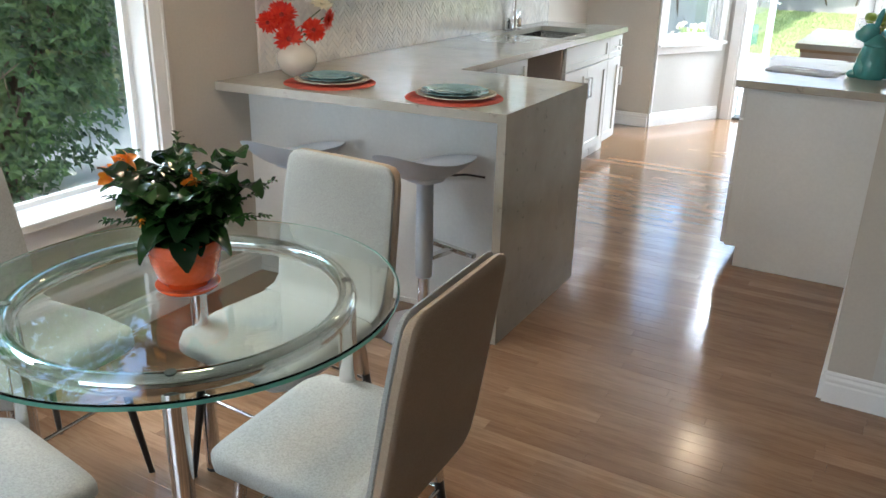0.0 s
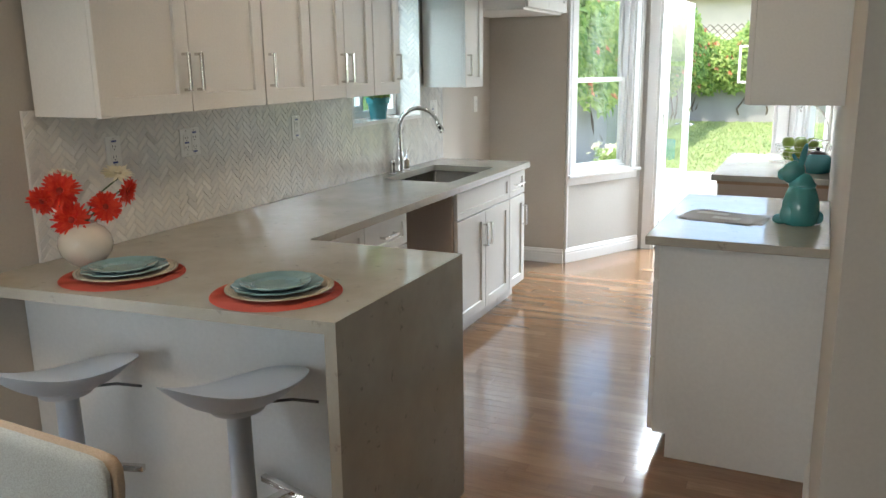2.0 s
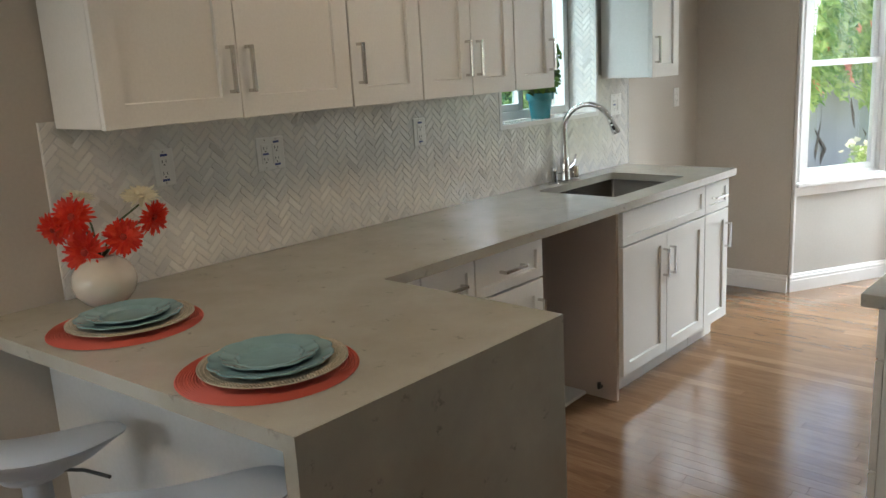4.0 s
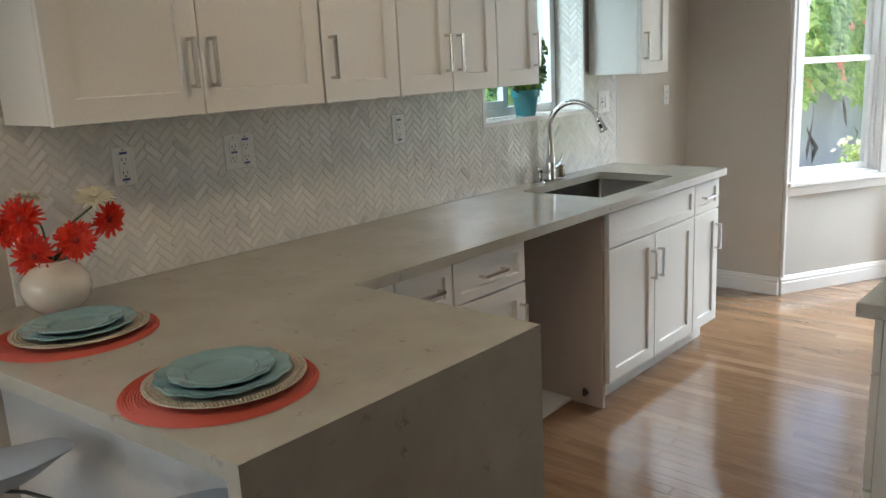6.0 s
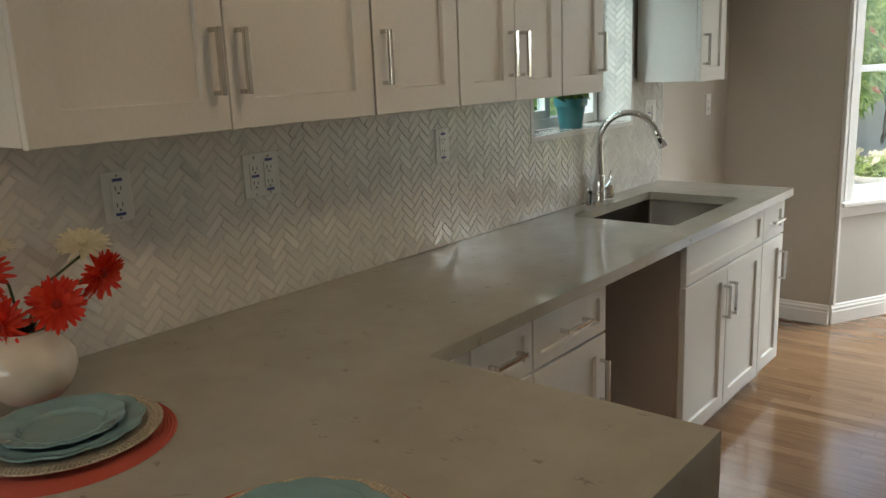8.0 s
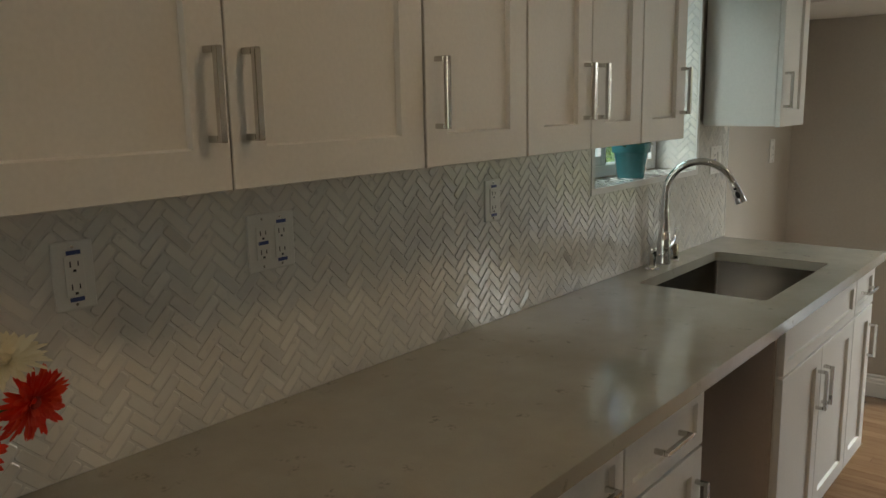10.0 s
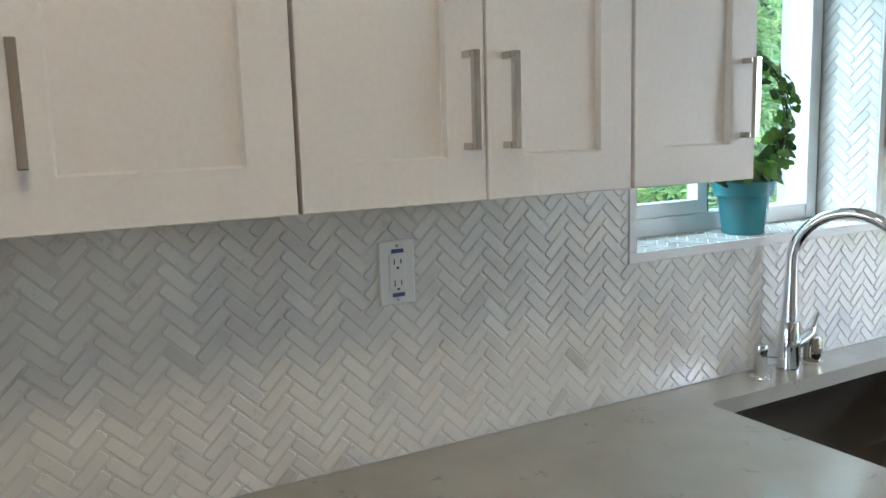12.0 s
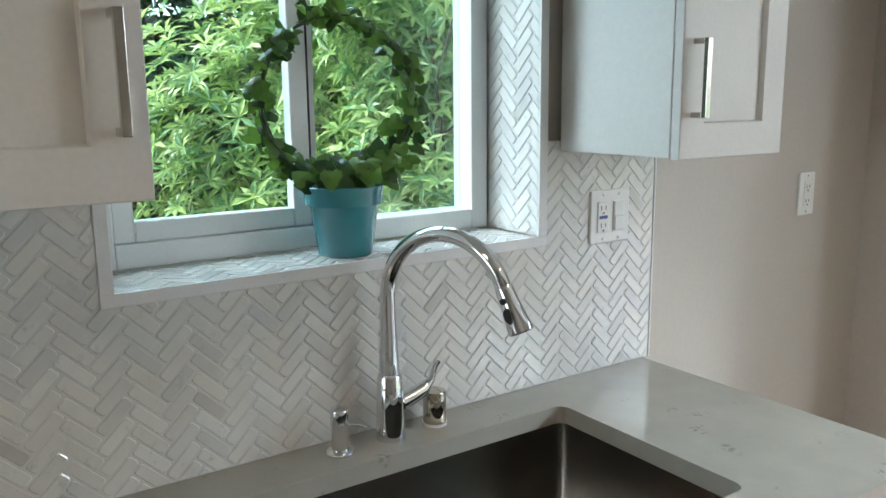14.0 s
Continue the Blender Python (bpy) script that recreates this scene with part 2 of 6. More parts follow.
M_CORAL = painted("coral_weave", (0.52, 0.085, 0.055), 0.7, 0.5, 300, 0.15)
M_CHARGER = glazed("charger_champagne", (0.47, 0.41, 0.32), 0.16, 0.25, 220, (0.72, 0.70, 0.64))
M_AQUA = glazed("aqua_glaze", (0.20, 0.33, 0.355), 0.10, 0.06)
M_TEAL = glazed("teal_glaze", (0.035, 0.20, 0.23), 0.18, 0.12)
M_TEAL_JAR = glazed("teal_ceramic", (0.06, 0.27, 0.28), 0.15, 0.15)
M_ORANGE = glazed("orange_glaze", (0.72, 0.10, 0.02), 0.2, 0.12)
M_CREAM = glazed("cream_ceramic", (0.66, 0.60, 0.52), 0.1, 0.05)
M_RED = leafy("gerbera_petal", (0.60, 0.018, 0.01), (0.80, 0.07, 0.025))
M_IVORY = leafy("ivory_petal", (0.70, 0.62, 0.42), (0.82, 0.78, 0.62))
M_FLOWER_EYE = painted("flower_eye", (0.34, 0.022, 0.012), 0.8)
M_STEM = painted("stem_green", (0.05, 0.09, 0.03), 0.6)
M_ORANGE_PETAL = leafy("orange_petal", (0.75, 0.16, 0.01), (0.85, 0.30, 0.02))
M_DARK_LEAF = leafy("glossy_dark_leaf", (0.006, 0.020, 0.007), (0.032, 0.085, 0.02), 0.2)
M_IVY = leafy("ivy_leaf", (0.006, 0.022, 0.008), (0.12, 0.24, 0.03), 0.35)
# One leaf, two copies: sunlit then shaded, the light put into the colour.
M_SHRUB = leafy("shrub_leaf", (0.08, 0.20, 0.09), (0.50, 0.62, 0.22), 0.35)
M_SHRUB_SHADED = leafy("shrub_leaf_shade", (0.03, 0.08, 0.035), (0.12, 0.22, 0.08), 0.4)
M_HEDGE = leafy("hedge_leaf", (0.04, 0.09, 0.05), (0.16, 0.28, 0.10), 0.35)
M_VINE = leafy("vine_leaf", (0.12, 0.23, 0.06), (0.46, 0.56, 0.18), 0.45)
M_BLOSSOM = leafy("coral_blossom", (0.65, 0.16, 0.10), (0.85, 0.42, 0.25), 0.6)
M_BARK = painted("bark", (0.13, 0.10, 0.075), 0.9, 1.0, 60, 0.2)
M_SOIL = painted("soil", (0.045, 0.03, 0.02), 0.95, 1.0, 80)
M_PATIO = painted("patio_concrete", (0.66, 0.65, 0.62), 0.85, 0.6, 50, 0.1)
M_FENCE = painted("fence_stucco", (0.36, 0.35, 0.33), 0.9, 0.8, 40, 0.12)
M_STUCCO = painted("house_stucco", (0.55, 0.50, 0.42), 0.9, 0.8, 40)
M_ROOF = painted("roof_shingle", (0.14, 0.12, 0.11), 0.9, 1.0, 20)
M_LAWN = lawn_material()
M_PLATE = painted("outlet_plastic", (0.78, 0.77, 0.74), 0.3, 0.03)
M_SLOT = painted("outlet_slot", (0.03, 0.03, 0.035), 0.5)
M_TAPE = painted("blue_sticker", (0.05, 0.08, 0.25), 0.5)
M_PAPER = painted("paper_print", (0.42, 0.36, 0.33), 0.55, 0.2, 60, 0.25)
M_PAPER_W = painted("paper_white", (0.7, 0.69, 0.67), 0.6)
M_APPLE = glazed("green_apple", (0.22, 0.30, 0.05), 0.3, 0.25, 20)
M_LAMP = emitter("lamp_lens", (1.0, 0.80, 0.55), 12.0)
M_BLUE = painted("blue_plastic", (0.02, 0.25, 0.45), 0.5)
M_RAWWOOD = painted("raw_plywood", (0.33, 0.21, 0.13), 0.7, 0.3)

# ---- building helpers ----


def thing(name, at=(0, 0, 0), turn=0.0, label="", category="", group="", kind=""):
    ob = new(name)
    ob.empty_display_size = 0.05
    ob.matrix_world = pose(*at, 0, 0, turn)
    return tagged(ob, label, category, group, kind)


def finish(bm, name, smooth=False):
    me = bpy.data.meshes.new(name)
    bmesh.ops.recalc_face_normals(bm, faces=bm.faces)
    if smooth:
        for f in bm.faces:
            f.smooth = True
    bm.to_mesh(me)
    bm.free()
    return me


def part(name, bm, material, parent=None, label="", kind="", smooth=False, bevel=0.0, solid=0.0, category=""):
    me = finish(bm, name, smooth)
    me.materials.append(material)
    ob = new(name, me)
    ob.parent = parent
    if solid:
        m = ob.modifiers.new("solid", "SOLIDIFY")
        m.thickness, m.offset = solid, 0
    if bevel:
        m = ob.modifiers.new("bevel", "BEVEL")
        m.width, m.segments, m.limit_method = bevel, 2, "ANGLE"
        m.angle_limit = radians(40)
    if smooth:
        me.set_sharp_from_angle(angle=radians(42))
    return tagged(ob, label, category, "", kind)


def box(bm, x0, x1, y0, y1, z0, z1):
    v = [bm.verts.new(p) for p in ((x0, y0, z0), (x1, y0, z0), (x1, y1, z0), (x0, y1, z0), (x0, y0, z1), (x1, y0, z1), (x1, y1, z1), (x0, y1, z1))]
    for q in ((0, 3, 2, 1), (4, 5, 6, 7), (0, 1, 5, 4), (1, 2, 6, 5), (2, 3, 7, 6), (3, 0, 4, 7)):
        bm.faces.new([v[i] for i in q])
    return bm


def boxes(*dims):
    bm = bmesh.new()
    for d in dims:
        box(bm, *d)
    return bm


def lathe(profile, steps=32, bm=None, at=(0, 0, 0), close=True, wob=None):
    """A turned body about z from (radius, height) pairs."""
    bm = bm or bmesh.new()
    rings = []
    for r, z in profile:
        if r < 1e-5:
            rings.append([bm.verts.new((at[0], at[1], at[2] + z))])
        else:
            ring = []
            for i in range(steps):
                a = 2 * math.pi * i / steps
                k = wob(a, r, z) if wob else 1.0
                ring.append(bm.verts.new((at[0] + r * k * math.cos(a), at[1] + r * k * math.sin(a), at[2] + z)))
            rings.append(ring)
    for a, b in zip(rings, rings[1:]):
        if len(a) == 1 and len(b) == 1:
            continue
        for i in range(steps):
            j = (i + 1) % steps
            if len(a) == 1:
                bm.faces.new((a[0], b[i], b[j]))
            elif len(b) == 1:
                bm.faces.new((a[i], a[j], b[0]))
            else:
                bm.faces.new((a[i], a[j], b[j], b[i]))
    return bm


def tube(points, radius, bm=None, sides=10, cap=True):
    """A round tube along points; radius a number or one for each point."""
    bm = bm or bmesh.new()
    pts = [Vector(p) for p in points]
    radii = radius if isinstance(radius, (list, tuple)) else [radius] * len(pts)
    rings, side = [], None
    for i, p in enumerate(pts):
        d = (pts[min(i + 1, len(pts) - 1)] - pts[max(i - 1, 0)]).normalized()
        if side is None:
            side = d.orthogonal().normalized()
        side = (side - d * side.dot(d)).normalized()
        up = d.cross(side)
        rings.append([bm.verts.new(p + (side * math.cos(2 * math.pi * k / sides) + up * math.sin(2 * math.pi * k / sides)) * radii[i]) for k in range(sides)])
    for a, b in zip(rings, rings[1:]):
        for k in range(sides):
            bm.faces.new((a[k], a[(k + 1) % sides], b[(k + 1) % sides], b[k]))
    if cap:
        bm.faces.new(rings[0][::-1])
        bm.faces.new(rings[-1])
    return bm


def arc(n, f):
    return [f(i / (n - 1)) for i in range(n)]


def prism(bm, outline, z0, z1, inset=0.0, drop=0.0):
    """An upright slab over an outline of (x, y)."""
    low = [bm.verts.new((x, y, z0)) for x, y in outline]
    top = [bm.verts.new((x, y, z1)) for x, y in outline]
    n = len(outline)
    for i in range(n):
        bm.faces.new((low[i], low[(i + 1) % n], top[(i + 1) % n], top[i]))
    bm.faces.new(low[::-1])
    bm.faces.new(top)
    return bm


def wall_with_holes(bm, along, across, length, height, thick, holes):
    """Wall cells in local x (along), y (thickness) and z; holes are (x0, x1, z0, z1)."""
    xs = sorted({0, length, *[h[0] for h in holes], *[h[1] for h in holes]})
    zs = sorted({0, height, *[h[2] for h in holes], *[h[3] for h in holes]})
    key = {}

    def vert(x, y, z):
        k = (round(x, 5), round(y, 5), round(z, 5))
        if k not in key:
            key[k] = bm.verts.new((along[0] * x + across[0] * y, along[1] * x + across[1] * y, z))
        return key[k]

    def solid(i, j):
        if not (0 <= i < len(xs) - 1 and 0 <= j < len(zs) - 1):
            return False
        cx, cz = (xs[i] + xs[i + 1]) / 2, (zs[j] + zs[j + 1]) / 2
        return not any(h[0] < cx < h[1] and h[2] < cz < h[3] for h in holes)

    for i in range(len(xs) - 1):
        for j in range(len(zs) - 1):
            if not solid(i, j):
                continue
            x0, x1, z0, z1 = xs[i], xs[i + 1], zs[j], zs[j + 1]
            for y in (0, thick):
                bm.faces.new([vert(*p) for p in ((x0, y, z0), (x1, y, z0), (x1, y, z1), (x0, y, z1))])
            for di, dj, a, b in ((-1, 0, (x0, z0), (x0, z1)), (1, 0, (x1, z0), (x1, z1)), (0, -1, (x0, z0), (x1, z0)), (0, 1, (x0, z1), (x1, z1))):
                if not solid(i + di, j + dj):
                    bm.faces.new([vert(a[0], 0, a[1]), vert(b[0], 0, b[1]), vert(b[0], thick, b[1]), vert(a[0], thick, a[1])])
    return bm


def baseboard(name, a, b, parent=None, height=0.115):
    """A moulded baseboard from a to b; its back is on the wall and it stands out to the left of a to b."""
    a, b = Vector((*a, 0)), Vector((*b, 0))
    d = (b - a).normalized()
    out = Vector((-d.y, d.x, 0))
    prof = [(0, 0.001), (0.017, 0.001), (0.017, height * 0.62), (0.013, height * 0.68), (0.015, height * 0.72), (0.015, height * 0.80), (0.009, height * 0.88), (0.010, height * 0.94), (0.004, height), (0, height)]
    bm = bmesh.new()
    ends = [[bm.verts.new(p + out * o + Vector((0, 0, z))) for o, z in prof] for p in (a, b)]
    n = len(prof)
    for i in range(n):
        bm.faces.new((ends[0][i], ends[0][(i + 1) % n], ends[1][(i + 1) % n], ends[1][i]))
    bm.faces.new(ends[0][::-1])
    bm.faces.new(ends[1])
    return part(name, bm, M_TRIM, parent, "white moulded wooden baseboard along the wall", kind="structure")

# ---- structure ----
XW, XE, YN, YS, H = -1.945, 0.5, 7.90, -2.0, 2.44
WEST_T = 0.30
A_W, B_W = Vector((-1.325, 7.15, 0)), Vector((-0.905, 7.90, 0))
B_E, A_E = Vector((0.22, 7.90, 0)), Vector((0.50, 7.40, 0))


def wall(name, at, turn, length, thick, holes=(), material=None, label="greige painted plaster wall", height=H):
    bm = wall_with_holes(bmesh.new(), (1, 0), (0, 1), length, height, thick, holes)
    ob = part(name, bm, material or M_WALL, None, label, "structure")
    ob.matrix_world = pose(*at, 0, 0, turn)
    return ob


def heading(a, b):
    return math.degrees(math.atan2(b.y - a.y, b.x - a.x))


DINING = (0.60, 2.405, 0.55, 2.05)
KITCHEN = (5.050, 5.893, 1.222, 2.10)
wall("wall_west", (XW, YS, 0), 90, 2.995 - YS, 0.16, [(DINING[0] - YS, DINING[1] - YS, DINING[2], DINING[3])])
wall("wall_west_kitchen", (XW, 2.995, 0), 90, 9.27 + YS - 2.995, WEST_T, [(KITCHEN[0] - 2.995, KITCHEN[1] - 2.995, KITCHEN[2], KITCHEN[3])])
wall("wall_alcove", (XW, 7.13, 0), 0, 0.62, 0.14, label="greige painted wall at the back of the empty refrigerator alcove")
WW = (B_W - A_W).length
wall("wall_bay_west", A_W, heading(A_W, B_W), WW, 0.14, [(0.095, 0.735, 0.70, 2.08)], M_WALL_BACK)
wall("wall_north", B_W, 0, B_E.x - B_W.x, 0.14, [(0.115, 1.025, 0.0, 2.08)], M_WALL_BACK)
WE = (A_E - B_E).length
wall("wall_bay_east", B_E, heading(B_E, A_E), WE, 0.14, [(0.09, WE - 0.07, 0.70, 2.08)], M_WALL_BACK)
wall("wall_east_kitchen", (XE, 7.40, 0), -90, 7.40 - 3.09, 0.14)
wall("wall_stub", (XE + 0.14, 3.09, 0), 0, 2.56, 0.14, material=M_WALL_BACK, label="grey painted wall beside the kitchen entrance")
wall("wall_east", (3.2, 3.23, 0), -90, 5.23, 0.14)
wall("wall_south", (3.2, YS, 0), 180, 5.145, 0.14, [(2.9, 4.9, 0.85, 2.15)])

bm = boxes((XW - 0.3, 3.34, YS - 0.14, 7.40, -0.16, -0.012), (-1.33, 0.51, 7.40, 8.04, -0.16, -0.012))
FLOOR = part("floor", bm, M_SUBFLOOR, None, "oak strip floor with a glossy brown finish", "structure")
bm = boxes((XW - 0.3, 3.34, YS - 0.14, 7.40, H, H + 0.1), (XW - 0.3, 0.64, 7.40, 8.04, H, H + 0.1))
part("ceiling", bm, M_CEILING, None, "flat white painted ceiling", "structure")
# Unseen roof slab, added so that its eaves keep direct sun out.
bm = boxes((XW - 0.95, 3.9, YS - 0.7, 8.75, H + 0.1, H + 0.22))
part("roof", bm, M_ROOF, None, "shallow roof added out of view, its eaves blocking the sun", "structure")


def boards(a, b):
    return baseboard("baseboard", b, a)


boards((XW, YS), (XW, 2.915))
boards((XW, 6.21), (XW, 7.13))
boards((XW, 7.13), (-1.325, 7.13))
boards((A_W.x, A_W.y), tuple((A_W + (B_W - A_W) * 0.985).to_2d()))
boards((XE, 3.09), (3.2, 3.09))
boards((XE, 4.16), (XE, 3.09))
boards((B_E.x, B_E.y), (A_E.x, A_E.y))
boards((3.2, 3.09), (3.2, YS))
boards((3.2, YS), (XW, YS))

# white corner bead where the alcove wall meets the bay
cn = boxes((-0.004, 0.014, -0.026, 0.0, 0.116, H - 0.002))
ob = part("trim", cn, M_TRIM, None, "white painted corner trim of the bay", "structure", bevel=0.002)
ob.matrix_world = pose(A_W.x, A_W.y, 0, 0, 0, heading(A_W, B_W))


def frame_boxes(x0, x1, z0, z1, t, y0, y1):
    return [(x0, x0 + t, y0, y1, z0, z1), (x1 - t, x1, y0, y1, z0, z1), (x0 + t, x1 - t, y0, y1, z0, z0 + t), (x0 + t, x1 - t, y0, y1, z1 - t, z1)]


def sash(name, parent, x0, x1, z0, z1, y, t=0.036, d=0.028, glass=None):
    s = part(name, boxes(*frame_boxes(x0, x1, z0, z1, t, y, y + d)), M_VINYL, parent, kind="structure", bevel=0.003)
    p = part("pane", boxes((x0 + t - 0.004, x1 - t + 0.004, y + d / 2 - 0.002, y + d / 2 + 0.002, z0 + t - 0.004, z1 - t + 0.004)), glass or M_GLASS, s, "clear window glass", kind="structure")
    p.visible_shadow = False
    return s


def casing(parent, x0, x1, z0, z1, w=0.07, stool=True, bottom=True):
    dims = [(x0 - w, x0, -0.016, 0.0, z0, z1 + w), (x1, x1 + w, -0.016, 0.0, z0, z1 + w), (x0, x1, -0.016, 0.0, z1, z1 + w)]
    for dd in dims:
        a = part("casing", boxes(dd), M_TRIM, parent, kind="structure", bevel=0.003)
    for sx in (x0 - w + 0.004, x1 + w - 0.018):
        part("casing_bead", boxes((sx, sx + 0.014, -0.022, -0.0165, z0, z1 + w)), M_TRIM, parent, kind="structure", bevel=0.002)
    if stool:
        part("window_sill", boxes((x0 - w - 0.02, x1 + w + 0.02, -0.045, 0.05, z0 - 0.028, z0 - 0.001)), M_TRIM, parent, kind="structure", bevel=0.005)
        part("apron", boxes((x0 - w, x1 + w, -0.014, -0.001, z0 - 0.028 - 0.06, z0 - 0.0285)), M_TRIM, parent, kind="structure", bevel=0.003)


def hung_window(name, at, turn, x0, x1, z0, z1, mid, depth, y, label, stool=True):
    w = thing(name, at, turn, label, "window", kind="structure")
    part("window_frame", boxes(*frame_boxes(x0, x1, z0, z1, 0.03, y - 0.03, y + 0.06)), M_VINYL, w, kind="structure", bevel=0.003)
    if y > 0.06:
        part("jamb_liner", boxes((x0 + 0.001, x0 + 0.012, 0.0, y - 0.031, z0, z1), (x1 - 0.012, x1 - 0.001, 0.0, y - 0.031, z0, z1), (x0 + 0.012, x1 - 0.012, 0.0, y - 0.031, z1 - 0.012, z1 - 0.001), (x0 + 0.012, x1 - 0.012, 0.0, y - 0.031, z0 + 0.0005, z0 + 0.012)), M_TRIM, w, kind="structure")
    sash("upper_sash", w, x0 + 0.03, x1 - 0.03, mid - 0.018, z1 - 0.03, y + 0.02)
    sash("lower_sash", w, x0 + 0.03, x1 - 0.03, z0 + 0.03, mid + 0.018, y - 0.012)
    casing(w, x0, x1, z0, z1, stool=stool)
    return w


hung_window("window_3", A_W, heading(A_W, B_W), 0.095, 0.735, 0.70, 2.08, 1.41, 0.14, 0.07, "white double-hung window in the bay wall looking on the yard")
hung_window("window_4", B_E, heading(B_E, A_E), 0.09, WE - 0.07, 0.70, 2.08, 1.41, 0.14, 0.07, "white double-hung window beside the open garden door")

# large window of the dining corner
w1 = thing("window_1", (XW, 0, 0), 90, "large white-framed dining window looking on a green hedge", "window", kind="structure")
x0, x1, z0, z1 = DINING
part("window_frame", boxes(*frame_boxes(x0, x1, z0, z1, 0.010, 0.085, 0.155)), M_VINYL, w1, kind="structure", bevel=0.004)
part("jamb_liner", boxes((x0 + 0.001, x0 + 0.009, 0.0, 0.084, z0 + 0.02, z1), (x1 - 0.009, x1 - 0.001, 0.0, 0.084, z0 + 0.02, z1), (x0 + 0.009, x1 - 0.009, 0.0, 0.084, z1 - 0.014, z1 - 0.001)), M_TRIM, w1, kind="structure")
sash("lower_sash", w1, x0 + 0.010, x1 - 0.010, z0 + 0.024, 1.325, 0.090, 0.022)
sash("upper_sash", w1, x0 + 0.010, x1 - 0.010, 1.285, z1 - 0.018, 0.121, 0.022)
casing(w1, x0, x1, z0, z1, w=0.070, stool=False)
part("window_sill", boxes((x0 - 0.095, x1 + 0.095, -0.05, 0.084, z0 - 0.012, z0 + 0.02)), M_TRIM, w1, kind="structure", bevel=0.006)
part("apron", boxes((x0 - 0.10, x1 + 0.10, -0.016, -0.001, z0 - 0.09, z0 - 0.0125)), M_TRIM, w1, kind="structure", bevel=0.003)

# sliding window over the sink
w2 = thing("window_2", (XW, 0, 0), 90, "white sliding window over the sink looking on shrubs", "window", kind="structure")
x0, x1, z0, z1 = KITCHEN
part("window_frame", boxes(*frame_boxes(x0 + 0.011, x1 - 0.011, z0 + 0.011, z1, 0.042, 0.160, 0.230)), M_VINYL, w2, kind="structure", bevel=0.003)
xm = 5.436
sash("slider", w2, x0 + 0.053, xm + 0.03, z0 + 0.053, z1 - 0.042, 0.167, d=0.034, glass=M_GLASS_AQUA)
p = part("pane", boxes((xm, x1 - 0.053, 0.203, 0.207, z0 + 0.053, z1 - 0.042)), M_GLASS_AQUA, w2, "clear fixed window glass", kind="structure")
p.visible_shadow = False
part("meeting_stile", boxes((xm + 0.012, xm + 0.060, 0.2015, 0.222, z0 + 0.054, z1 - 0.043)), M_VINYL, w2, kind="structure", bevel=0.002)
part("seal", boxes((xm + 0.0305, xm + 0.0335, 0.168, 0.194, z0 + 0.055, z1 - 0.043)), M_RUBBER, w2, kind="structure")

# unseen window added behind the viewer to let in fill light
w5 = thing("window_unseen", (3.2, YS, 0), 180, "white picture window added unseen behind the viewer for fill light", "window", kind="structure")
part("window_frame", boxes(*frame_boxes(2.9, 4.9, 0.85, 2.15, 0.05, 0.05, 0.11)), M_VINYL, w5, kind="structure", bevel=0.003)
p = part("pane", boxes((2.95, 4.85, 0.078, 0.082, 0.9, 2.1)), M_GLASS, w5, "clear window glass", kind="structure")
p.visible_shadow = False
casing(w5, 2.9, 4.9, 0.85, 2.15)

# garden door: frame and the leaf that stands open outwards
d1 = thing("door_1", (B_W.x, YN, 0), 0, "open white glazed garden door and its painted frame", "door", kind="structure")
part("door_frame", boxes((0.116, 0.140, -0.004, 0.139, 0, 2.055), (1.0, 1.024, -0.004, 0.139, 0, 2.055), (0.116, 1.024, -0.004, 0.139, 2.056, 2.079)), M_TRIM, d1, kind="structure", bevel=0.002)
part("casing", boxes((0.036, 0.115, -0.018, -0.0005, 0, 2.15)), M_TRIM, d1, kind="structure", bevel=0.004)
part("casing", boxes((1.025, 1.110, -0.018, -0.0005, 0, 2.15)), M_TRIM, d1, kind="structure", bevel=0.004)
part("casing", boxes((0.1155, 1.0245, -0.018, -0.0005, 2.08, 2.15)), M_TRIM, d1, kind="structure", bevel=0.004)
part("threshold", boxes((0.142, 0.998, 0.0, 0.16, -0.01, 0.022)), M_BLACK, d1, "dark metal door threshold", kind="structure", bevel=0.004)
leaf = part("door_leaf", boxes((0, 0.11, 0, 0.042, 0.02, 2.04), (0.72, 0.83, 0, 0.042, 0.02, 2.04), (0.11, 0.72, 0, 0.042, 0.02, 0.24), (0.11, 0.72, 0, 0.042, 1.92, 2.04)), M_TRIM, d1, "white painted door leaf with one tall pane", kind="structure", bevel=0.003)
leaf.matrix_basis = pose(0.150, 0.15, 0, 0, 0, 84)
p = part("pane", boxes((0.106, 0.724, 0.018, 0.024, 0.236, 1.924)), M_GLASS, leaf, "clear door glass", kind="structure")
p.visible_shadow = False
part("door_handle", tube([(0.775, -0.001, 0.98), (0.775, -0.05, 0.98), (0.68, -0.055, 0.98)], 0.009), M_NICKEL, leaf, "nickel lever handle", kind="structure", smooth=True)
part("deadbolt", lathe([(0, 0), (0.03, 0), (0.03, 0.012), (0.012, 0.016), (0, 0.016)], 20, at=(0, 0, 0)), M_NICKEL, leaf, kind="structure", smooth=True).matrix_basis = pose(0.775, 0, 1.12, 90, 0, 0)
for hz in (0.22, 1.02, 1.82):
    part("hinge", boxes((0.1405, 0.152, 0.10, 0.152, hz, hz + 0.10)), M_NICKEL, d1, "nickel door hinge", kind="structure", bevel=0.002)

# ---- outdoors ----


